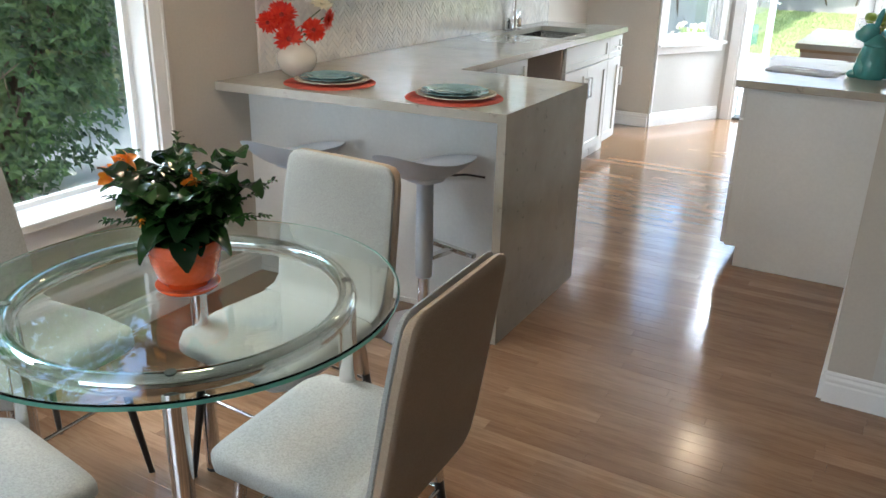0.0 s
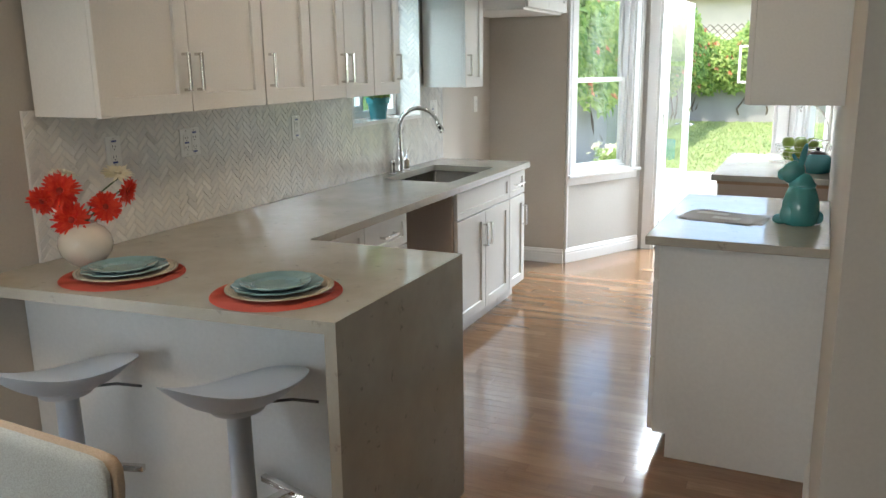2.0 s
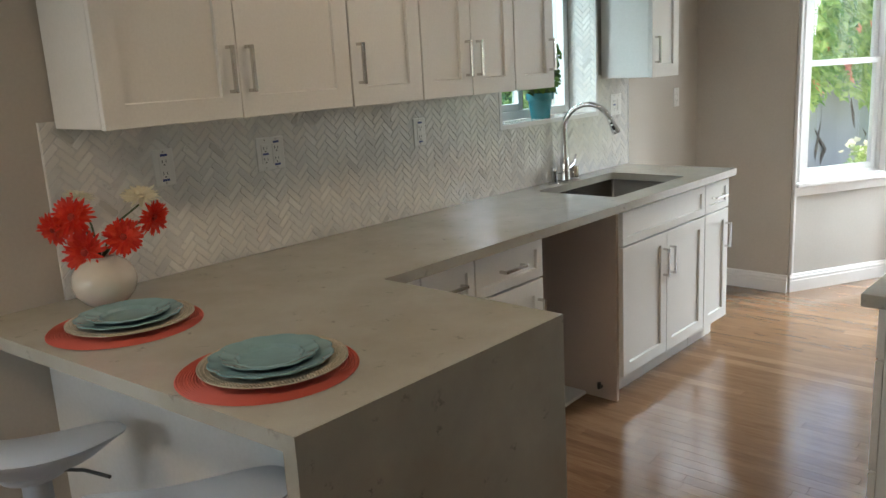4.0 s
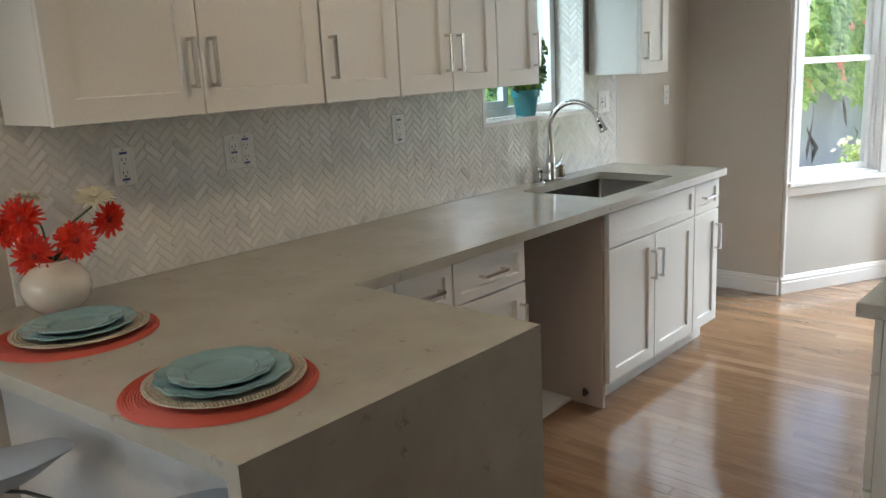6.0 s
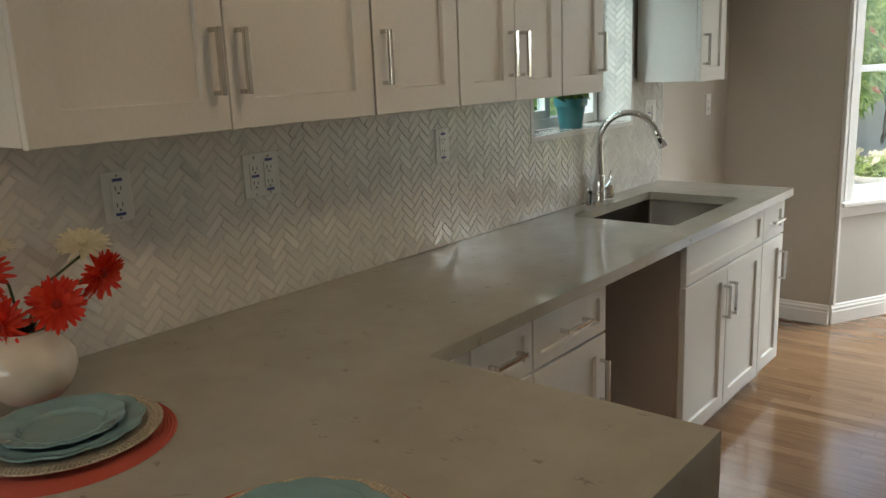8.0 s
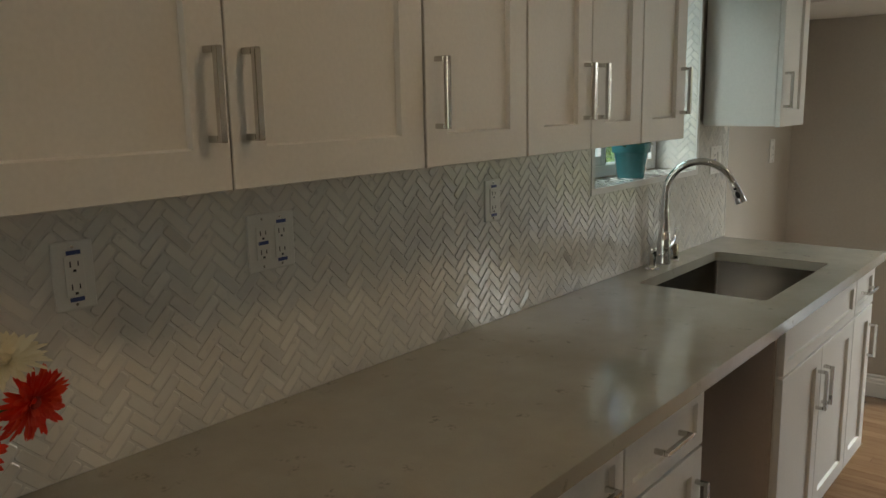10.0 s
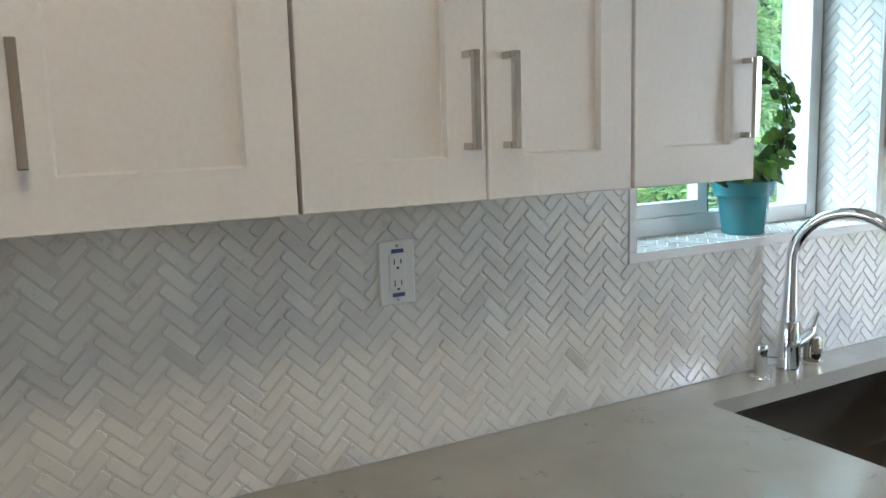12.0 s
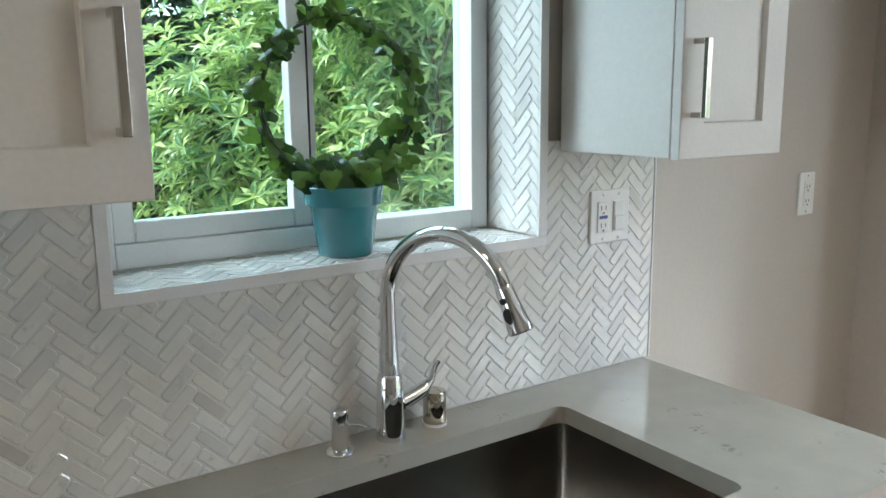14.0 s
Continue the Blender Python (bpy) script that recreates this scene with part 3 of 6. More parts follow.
def leaf_cloud(centres, normals, length, width, rng, per=1, fold=0.25, tilt=0.7, whorl=False, droop=0.0):
    """Vertices and faces of leaves: each a folded blade of four triangles."""
    n = len(centres)
    c = np.repeat(centres, per, axis=0)
    nr = np.repeat(normals, per, axis=0)
    m = n * per
    nr = nr / np.linalg.norm(nr, axis=1)[:, None]
    a = rng.normal(size=(m, 3))
    a -= (a * nr).sum(1)[:, None] * nr
    a /= np.linalg.norm(a, axis=1)[:, None]
    if whorl:
        b = np.repeat(np.cross(nr[::per], a[::per]), per, axis=0)
        a0 = np.repeat(a[::per], per, axis=0)
        ang = np.tile(np.arange(per) * 2 * math.pi / per, n) + rng.normal(0, 0.15, m)
        a = a0 * np.cos(ang)[:, None] + b * np.sin(ang)[:, None]
    d = a * math.cos(tilt) + nr * math.sin(tilt) * rng.uniform(0.5, 1.3, (m, 1))
    d[:, 2] -= droop
    d /= np.linalg.norm(d, axis=1)[:, None]
    s = np.cross(d, nr)
    s /= np.linalg.norm(s, axis=1)[:, None] + 1e-9
    up = np.cross(s, d)
    ln = length * rng.uniform(0.6, 1.25, (m, 1))
    wd = width * rng.uniform(0.7, 1.2, (m, 1))
    mid = c + d * ln * 0.5
    v = np.stack([c, mid + s * wd / 2 + up * wd * fold, c + d * ln - up * ln * 0.12, mid - s * wd / 2 + up * wd * fold, c + d * ln * 0.55], axis=1)
    i = np.arange(m)[:, None] * 5
    f = np.concatenate([i + np.array([[0, 1, 4]]), i + np.array([[1, 2, 4]]), i + np.array([[0, 4, 3]]), i + np.array([[4, 2, 3]])])
    return v.reshape(-1, 3), f


def cloud_part(name, v, f, material, parent, label="", kind=""):
    me = bpy.data.meshes.new(name)
    me.from_pydata(v.tolist(), [], f.tolist())
    me.materials.append(material)
    ob = new(name, me)
    ob.parent = parent
    return tagged(ob, label, "", "", kind)


def shrub(name, at, blobs, n, length, width, material, label, category, seed, per=6, whorl=True, stems=9, height=1.6, twig=0.012, core=True):
    """A bush: branching stems, and leaves on the skins of several uneven blobs (x, y, z, rx, ry, rz) relative to its base."""
    rng = np.random.default_rng(seed)
    t = thing(name, at, 0, label, category)
    bm = bmesh.new()
    for k in range(stems):
        b = blobs[k % len(blobs)]
        p0 = Vector((rng.uniform(-0.15, 0.15), rng.uniform(-0.15, 0.15), 0))
        p2 = Vector((b[0] + rng.normal(0, b[3] * 0.5), b[1] + rng.normal(0, b[4] * 0.5), b[2] + rng.uniform(0, b[5] * 0.8)))
        p1 = (p0 * 0.5 + p2 * 0.5) + Vector(rng.normal(0, 0.08, 3))
        tube([p0, (p0 + p1) / 2, p1, (p1 + p2) / 2, p2], [twig * 1.6, twig * 1.3, twig, twig * 0.7, twig * 0.35], bm, 5)
        for q in range(4):
            s = p1.lerp(p2, rng.uniform(0, 0.9))
            tube([s, s + Vector(rng.normal(0, 0.2, 3)) + Vector((0, 0, 0.15))], [twig * 0.5, twig * 0.2], bm, 4)
    part("trunk", bm, M_BARK, t, "brown woody stems")
    w = np.array([b[3] * b[4] + b[4] * b[5] + b[3] * b[5] for b in blobs])
    pick = rng.choice(len(blobs), n, p=w / w.sum())
    B = np.array(blobs)[pick]
    u = rng.normal(size=(n, 3))
    u /= np.linalg.norm(u, axis=1)[:, None]
    rad = rng.uniform(0.55, 1.06, (n, 1))
    c = B[:, :3] + u * B[:, 3:] * rad
    keep = c[:, 2] > 0.02
    nrm = u * 0.8 + np.array([0, 0, 0.8]) + rng.normal(0, 0.25, (n, 3))
    v, f = leaf_cloud(c[keep], nrm[keep], length, width, rng, per, tilt=0.35, whorl=whorl)
    cloud_part("crown", v, f, material, t)
    return t


GROUND = -0.15
part("ground", boxes((-300, 300, -300, 500, GROUND - 0.5, GROUND - 0.03)), M_LAWN, None, "open ground around the house", "structure")
part("patio", boxes((-6.2, 6, 8.045, 14.1, GROUND - 0.029, GROUND), (-6.2, XW - 0.31, -4, 8.044, GROUND - 0.029, GROUND)), M_PATIO, None, "pale sunlit concrete patio beside the house", "structure")
lawn = part("lawn", boxes((-9, 9, 14.101, 24.4, GROUND - 0.029, GROUND + 0.01)), M_LAWN, None, "bright green mown lawn in the sun", kind="stuff")
rng = np.random.default_rng(5)
gx = np.c_[rng.uniform(-5, 2.5, 26000), rng.uniform(14.1, 24.3, 26000) ** 1.0, np.full(26000, GROUND + 0.005)]
v, f = leaf_cloud(gx, np.tile([0.0, 0.0, 1.0], (26000, 1)), 0.075, 0.02, rng, 1, tilt=1.0)
cloud_part("grass", v, f, leafy("grass_blade", (0.20, 0.28, 0.10), (0.44, 0.50, 0.22), 0.6), None, "short bright green grass blades of the lawn", "stuff")
# The third box is an added backdrop that darkens gaps behind the far bushes.
part("fence_wall", boxes((-9, 9, 24.5, 24.65, GROUND - 0.02, 1.35), (-3.12, -3.0, 10.6, 24.49, GROUND - 0.02, 1.55), (-8.72, -8.6, -5.0, 13.6, GROUND - 0.02, 2.3)), M_FENCE, None, "grey stucco garden wall behind the lawn, plus an added side backdrop", "structure")

# trellis on the wall with a climbing vine
trellis = thing("trellis", (0, 24.55, 1.35), 0, "brown wooden lattice trellis on top of the garden wall", "trellis")
for k in range(-30, 22):
    for s in (1, -1):
        x = k * 0.2
        bm = bmesh.new()
        tube([(x, 0.01 * s, 0.01), (x + 1.1 * s, 0.01 * s, 1.1)], 0.012, bm, 4)
        part("slat", bm, M_BARK, trellis)


def vine(name, x0, x1, y, z0, z1, n, seed, label, at=None, turn=0):
    r = np.random.default_rng(seed)
    t = thing(name, at or ((x0 + x1) / 2, y, GROUND), turn, label, "vine")
    bm = bmesh.new()
    for k in range(12):
        x = r.uniform(x0, x1) - (x0 + x1) / 2
        pts = [(x, 0.1, 0.0)]
        for q in range(1, 7):
            pts.append((x + r.normal(0, 0.12) * q, 0.1 - r.uniform(0, 0.15), (z1 - GROUND - 0.3) * q / 6))
        tube(pts, [0.03, 0.026, 0.02, 0.016, 0.012, 0.009, 0.005], bm, 5)
    part("stem", bm, M_BARK, t)
    cx = r.uniform(x0, x1, n)
    lump = 0.45 * np.sin(cx * 2.1 + seed) + 0.3 * np.sin(cx * 5.3) + 0.15 * np.sin(cx * 11)
    low = z0 + 0.35 * lump + r.uniform(0, 0.2, n)
    top = z1 + 0.35 * np.sin(cx * 1.3 + 2) + 0.2 * np.sin(cx * 4.1)
    cz = low + (top - low) * r.beta(1.1, 1.1, n)
    cy = -0.18 - 0.35 * np.sqrt(np.clip(np.sin((cz - low) / (top - low) * math.pi), 0, 1)) * r.uniform(0.4, 1.1, n)
    c = np.c_[cx - (x0 + x1) / 2, cy, cz - GROUND]
    nrm = np.c_[r.normal(0, 0.4, n), np.full(n, -0.7), r.uniform(0, 0.9, n)]
    v, f = leaf_cloud(c, nrm, 0.15, 0.09, r, 4, tilt=0.3, whorl=True)
    cloud_part("crown", v, f, M_VINE, t)
    k = r.choice(n, n // 38)
    bl = c[k] + np.array([0, -0.07, 0])
    v, f = leaf_cloud(bl, nrm[k], 0.09, 0.07, r, 6, tilt=0.5, whorl=True)
    cloud_part("blossom", v, f, M_BLOSSOM, t, "coral trumpet blossoms")
    return t


vine("climbing_vine", -4.6, 0.6, 24.5, 0.75, 2.35, 3600, 3, "green climbing vine with coral blossoms over the garden wall")
vine("climbing_vine", -8.8, -4.9, 24.5, 0.4, 2.9, 3000, 4, "dense green climbing vine on the garden wall")

vine("climbing_vine", -6.5, 6.5, 0, 0.9, 2.35, 3200, 6, "green climbing vine with a few blossoms on the side fence", (-2.98, 17.6, GROUND), 90)
vine("climbing_vine", -1.2, 1.2, 0, 0.9, 2.2, 260, 7, "thin green vine climbing the side fence", (-2.98, 12.0, GROUND), 90)

# neighbour's house
nh = thing("neighbour_house", (0, 33, GROUND), 0, "neighbour's beige stucco house with a low shingle roof", "house")
part("wall", boxes((-9, 8, 0, 7, 0, 4.0)), M_STUCCO, nh)
bm = bmesh.new()
prism_pts = [(-0.7, 4.0), (3.5, 5.7), (7.7, 4.0), (7.7, 4.18), (3.5, 5.9), (-0.7, 4.18)]
a = [bm.verts.new((-9.7, y, z)) for y, z in prism_pts]
b = [bm.verts.new((8.7, y, z)) for y, z in prism_pts]
for i in range(6):
    bm.faces.new((a[i], a[(i + 1) % 6], b[(i + 1) % 6], b[i]))
bm.faces.new(a[::-1])
bm.faces.new(b)
part("roof", bm, M_ROOF, nh)
part("fascia", boxes((-9.72, 8.72, -0.76, -0.705, 3.9, 4.2)), M_TRIM, nh)
for wx in (-6, -2.2, 2.4):
    wn = part("window", boxes(*frame_boxes(wx, wx + 1.5, 2.5, 3.6, 0.08, -0.06, -0.005)), M_TRIM, nh)
    part("pane", boxes((wx + 0.08, wx + 1.42, -0.03, -0.02, 2.58, 3.52)), M_GLASS, wn)

sh = thing("garden_shed", (-11.3, 8.6, GROUND), 0, "small beige outbuilding behind the shrubs", "shed")
part("wall", boxes((0, 2.2, 0, 3.0, 0, 2.3)), M_STUCCO, sh)
part("roof", boxes((-0.3, 2.6, -0.3, 3.3, 2.3, 2.42)), M_ROOF, sh, bevel=0.01)

# hedge outside the dining window, shrubs outside the sink window
shrub("hedge_bush", (-4.3, 0.9, GROUND), [(0, 0, 1.9, 0.65, 1.1, 1.0), (0.1, -0.9, 1.5, 0.6, 0.8, 1.0), (0.05, 0.9, 1.6, 0.6, 0.8, 1.1), (0, 0.2, 0.7, 0.6, 1.6, 0.7), (0, 0.1, 2.9, 0.6, 1.3, 0.5)], 9500, 0.066, 0.040, M_HEDGE, "tall dense dark green hedge bush outside the dining window", "bush", 11, per=4, stems=26, twig=0.016)
shrub("hedge_bush", (-4.2, 3.0, GROUND), [(0, -0.1, 0.8, 0.6, 1.1, 0.8), (0, 0.2, 1.5, 0.6, 1.2, 0.9), (-0.1, 0.1, 2.5, 0.55, 1.1, 0.8)], 7500, 0.066, 0.040, M_HEDGE, "tall dense dark green hedge bush outside the dining window", "bush", 12, per=4, stems=20, twig=0.016)
shrub("hedge_bush", (-5.6, 1.6, GROUND), [(0, 0, 1.5, 0.6, 3.4, 1.7)], 4600, 0.11, 0.05, M_SHRUB_SHADED, "leafy bush in shaded leaf colour behind the hedge", "bush", 13, per=4, stems=12)
shrub("sunlit_shrub", (-3.7, 7.0, GROUND), [(0, 0, 1.5, 0.55, 0.6, 0.75), (-0.1, -0.1, 2.2, 0.6, 0.65, 0.6), (0.3, 0.25, 1.2, 0.35, 0.4, 0.5)], 3000, 0.105, 0.025, M_SHRUB, "bright yellow-green shrub with whorled leaves outside the sink window", "shrub", 21, per=8, stems=16)
shrub("sunlit_shrub", (-3.6, 8.5, GROUND), [(0, 0, 1.3, 0.6, 0.6, 0.8), (-0.1, 0.1, 2.1, 0.55, 0.6, 0.6)], 2500, 0.105, 0.026, M_SHRUB, "light green shrub with long leaves outside the sink window", "shrub", 22, per=8, stems=16)
shrub("sunlit_shrub", (-4.9, 6.6, GROUND), [(0, 0, 1.3, 0.7, 0.9, 1.1), (-0.1, 0.7, 2.2, 0.7, 0.8, 0.6)], 2500, 0.11, 0.028, M_SHRUB, "light green shrub with long leaves outside the sink window", "shrub", 24, per=7, stems=14)
shrub("shade_shrub", (-5.0, 9.4, GROUND), [(0, 0, 1.4, 1.0, 1.3, 1.3), (0.3, 0.8, 1.8, 0.8, 0.9, 1.2)], 2600, 0.12, 0.045, M_SHRUB_SHADED, "dense green shrub at the side of the house", "shrub", 23, per=6, stems=16)
shrub("shade_shrub", (-3.0, 6.3, GROUND), [(0, 0, 0.8, 0.35, 0.6, 0.5)], 700, 0.11, 0.035, M_SHRUB_SHADED, "low shrub in shaded leaf colour under the sink window", "shrub", 26, per=6, stems=10)
shrub("yard_shrub", (-4.6, 17.5, GROUND), [(0, 0, 1.2, 0.9, 0.9, 1.0), (-0.5, 0.3, 2.2, 0.9, 0.9, 0.8)], 1500, 0.14, 0.06, M_VINE, "leafy green shrub in the yard", "shrub", 25, per=5, stems=10)

# The gloom behind the near shrubs is put into these leaves' colour.
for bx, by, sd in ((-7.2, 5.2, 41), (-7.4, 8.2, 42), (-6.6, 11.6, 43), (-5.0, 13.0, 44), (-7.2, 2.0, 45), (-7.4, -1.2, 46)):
    shrub("background_tree", (bx, by, GROUND), [(0, 0, 1.9, 1.2, 1.7, 1.9), (0.2, 0.6, 3.3, 1.1, 1.3, 1.1)], 3200, 0.17, 0.07, M_SHRUB_SHADED, "tall dense green garden bush along the boundary", "bush", sd, per=5, stems=12, twig=0.02)

# flower pot on the patio
fp = thing("patio_planter", (-2.0, 11.5, GROUND), 0, "pale tapered planter on the patio with white flowers", "planter")
part("pot", lathe([(0, 0), (0.125, 0), (0.13, 0.01), (0.185, 0.36), (0.205, 0.365), (0.21, 0.38), (0.21, 0.405), (0.2, 0.41), (0.18, 0.405), (0.175, 0.35), (0, 0.345)], 28), M_TRIM, fp, smooth=True)
rng = np.random.default_rng(31)
c = np.c_[rng.normal(0, 0.10, 260), rng.normal(0, 0.10, 260), rng.uniform(0.36, 0.58, 260)]
v, f = leaf_cloud(c, rng.normal(0, 0.3, (260, 3)) + [0, 0, 1], 0.055, 0.03, rng, 4, whorl=True)
cloud_part("foliage", v, f, M_VINE, fp)
c = np.c_[rng.normal(0, 0.14, 40), rng.normal(0, 0.14, 40), rng.uniform(0.50, 0.64, 40)]
v, f = leaf_cloud(c, rng.normal(0, 0.3, (40, 3)) + [0, -0.5, 0.7], 0.05, 0.04, rng, 7, whorl=True)
cloud_part("blossom", v, f, M_IVORY, fp, "white blossoms")
bb = thing("plastic_crate", (-2.0, 15.5, GROUND + 0.01), 12, "small turquoise plastic crate on the lawn", "crate")
part("body", boxes((-0.16, 0.16, -0.15, -0.14, 0, 0.34), (-0.16, 0.16, 0.14, 0.15, 0, 0.34), (-0.16, -0.15, -0.14, 0.14, 0, 0.34), (0.15, 0.16, -0.14, 0.14, 0, 0.34), (-0.15, 0.15, -0.14, 0.14, 0, 0.012)), M_TEAL, bb, bevel=0.003)

# ---- kitchen ----


def front_y(x):
    return 2.72 + (x - XW) * 0.11 / 1.295


def handle(parent, y, z0, z1, x, upright=True, side="z"):
    """A square bar pull; it stands out along +x from the face at x."""
    s, out = 0.0055, 0.032
    if upright:
        dims = [(x + out - 0.010, x + out, y - s, y + s, z0, z1), (x - 0.001, x + out - 0.0101, y - s, y + s, z0, z0 + 0.010), (x - 0.001, x + out - 0.0101, y - s, y + s, z1 - 0.010, z1)]
    else:
        dims = [(x + out - 0.010, x + out, z0, z1, y - s, y + s), (x - 0.001, x + out - 0.0101, z0, z0 + 0.010, y - s, y + s), (x - 0.001, x + out - 0.0101, z1 - 0.010, z1, y - s, y + s)]
    return part("handle", boxes(*dims), M_PULL, parent, "square chrome bar handle", bevel=0.0012)


def shaker(parent, name, y0, y1, z0, z1, x, stile=0.062, material=None, pull=None):
    """A shaker front in the plane x, facing +x: rails, stiles and a recessed panel in one mesh."""
    g = 0.0016
    y0, y1, z0, z1 = y0 + g, y1 - g, z0 + g, z1 - g
    t, rec, ch = 0.019, 0.010, 0.003
    bm = bmesh.new()

    def ring(o, xx):
        return [bm.verts.new(p) for p in ((xx, y0 + o, z0 + o), (xx, y1 - o, z0 + o), (xx, y1 - o, z1 - o), (xx, y0 + o, z1 - o))]

    back, side, rim = ring(0, x - t), ring(0, x - 0.0015), ring(0.0015, x)
    inner, deep = ring(stile, x), ring(stile + ch, x - rec)
    for a, b in ((back, side), (side, rim), (rim, inner), (inner, deep)):
        for i in range(4):
            bm.faces.new((a[i], a[(i + 1) % 4], b[(i + 1) % 4], b[i]))
    bm.faces.new(back[::-1])
    bm.faces.new(deep)
    d = part(name, bm, material or M_CABINET, parent)
    if pull == "left":
        handle(d, y0 + 0.031, z0 + 0.072, z0 + 0.206, x)
    elif pull == "right":
        handle(d, y1 - 0.031, z0 + 0.072, z0 + 0.206, x)
    elif pull == "left_top":
        handle(d, y0 + 0.031, z1 - 0.206, z1 - 0.072, x)
    elif pull == "right_top":
        handle(d, y1 - 0.031, z1 - 0.206, z1 - 0.072, x)
    elif pull == "bar":
        m = (y0 + y1) / 2
        handle(d, (z0 + z1) / 2, m - 0.065, m + 0.065, x, False)
    return d


UP0, UP1 = 1.40, 2.30
UX = -1.632


def upper(y0, y1, doors, label, z0=UP0, z1=UP1, xf=UX, at=(0, 0, 0), turn=0, xb=XW, name="wall_cabinet"):
    """A wall cabinet; doors are (y0, y1, pull)."""
    c = thing(name, at, turn, label, "cabinet", "white kitchen cabinets")
    part("body", boxes((xb + 0.013, xf - 0.0205, y0 + 0.0005, y1 - 0.0005, z0 + 0.004, z1)), M_CABINET, c, bevel=0.0015)
    for a, b, pull in doors:
        shaker(c, "door", a, b, z0, z1, xf, pull=pull)
    return c


upper(3.036, 3.886, [(3.036, 3.456, "right"), (3.456, 3.886, "left")], "white two-door shaker wall cabinet at the dining end")
upper(3.889, 4.225, [(3.889, 4.225, "left")], "white shaker wall cabinet with one closed door")
upper(4.228, 4.774, [(4.228, 4.504, "right"), (4.504, 4.774, "left")], "white shaker wall cabinet with two narrow closed doors")
upper(4.777, 5.056, [(4.777, 5.056, "right")], "narrow white shaker wall cabinet beside the sink window")
upper(5.936, 6.232, [(5.936, 6.232, "left")], "narrow white shaker wall cabinet over the end of the counter")
for y0, y1 in ((3.036, 5.056), (5.936, 6.232)):
    part("trim", boxes((XW + 0.013, UX - 0.004, y0, y1, UP1 + 0.001, H - 0.001)), M_CABINET, None, "white filler above the wall cabinets", "structure")

# cabinet over the refrigerator place
fc = thing("refrigerator_cabinet", (0, 0, 0), 0, "white shaker cabinet over the empty refrigerator place", "cabinet", "white kitchen cabinets")
part("body", boxes((XW + 0.001, -1.352, 6.262, 7.128, 1.90, 2.438)), M_CABINET, fc, bevel=0.002)
part("light_rail", boxes((XW + 0.03, -1.37, 6.28, 7.11, 1.885, 1.8995)), M_CABINET, fc, bevel=0.002)
shaker(fc, "door", 6.262, 6.695, 1.90, 2.43, -1.332, pull="right")
shaker(fc, "door", 6.695, 7.128, 1.90, 2.43, -1.332, pull="left")

BX = -1.315
ZT = 0.914


def base(name, y0, y1, label, fronts, hollow=False):
    c = thing(name, (0, 0, 0), 0, label, "cabinet", "white kitchen cabinets")
    xa, xb, ya, yb, za, zb = XW + 0.002, BX - 0.0205, y0 + 0.0005, y1 - 0.0005, 0.10, ZT - 0.0365
    if hollow:
        dims = [(xa, xb, ya, ya + 0.018, za, zb), (xa, xb, yb - 0.018, yb, za, zb), (xa, xb, ya + 0.0185, yb - 0.0185, za, za + 0.018), (xa, xa + 0.008, ya + 0.0185, yb - 0.0185, za + 0.0185, zb), (xb - 0.018, xb, ya + 0.0185, yb - 0.0185, 0.70, zb)]
    else:
        dims = [(xa, xb, ya, yb, za, zb)]
    part("body", boxes(*dims), M_CABINET, c, bevel=0.0012)
    part("toe_kick", boxes((XW + 0.02, BX - 0.085, y0 + 0.001, y1 - 0.001, 0.001, 0.0995)), M_CABINET, c)
    for kind, a, b, z0, z1, pull in fronts:
        shaker(c, kind, a, b, z0, z1, BX, stile=0.035 if kind == "drawer" else 0.055, pull=pull)
    return c


base("base_cabinet", 3.60, 4.09, "white base cabinet in the corner behind the peninsula", [("drawer", 3.60, 3.825, 0.725, 0.873, None), ("drawer", 3.828, 4.09, 0.725, 0.873, "bar"), ("door", 3.828, 4.09, 0.115, 0.720, "right_top")])
base("base_cabinet", 4.093, 4.487, "white base cabinet beside the dishwasher gap", [("drawer", 4.093, 4.487, 0.725, 0.873, "bar"), ("door", 4.093, 4.487, 0.115, 0.720, "right_top")])
sc = base("sink_cabinet", 5.078, 5.892, "white sink cabinet with two closed doors", [("drawer", 5.078, 5.892, 0.715, 0.868, None), ("door", 5.078, 5.485, 0.115, 0.710, "right_top"), ("door", 5.485, 5.892, 0.115, 0.710, "left_top")], hollow=True)
part("side_panel", boxes((XW + 0.004, BX - 0.022, 5.058, 5.0778, 0.002, ZT - 0.037)), M_CABINET_IN, sc, "bare beige cabinet side", bevel=0.001)
part("valve", tube([(BX - 0.10, 5.056, 0.06), (BX - 0.10, 5.035, 0.06), (BX - 0.10, 5.035, 0.085)], 0.009), M_BLACK, sc, "small black pipe stub", smooth=True)
base("base_cabinet", 5.895, 6.176, "narrow white base cabinet at the end of the counter", [("drawer", 5.895, 6.176, 0.715, 0.868, "bar"), ("door", 5.895, 6.176, 0.115, 0.710, "right_top")])
wb = thing("loose_board", (-1.66, 4.80, 0), 2, "white loose board lying on the floor in the dishwasher place", "board")
part("board", boxes((-0.26, 0.17, -0.27, 0.27, 0.001, 0.016)), M_PANEL, wb, bevel=0.002)

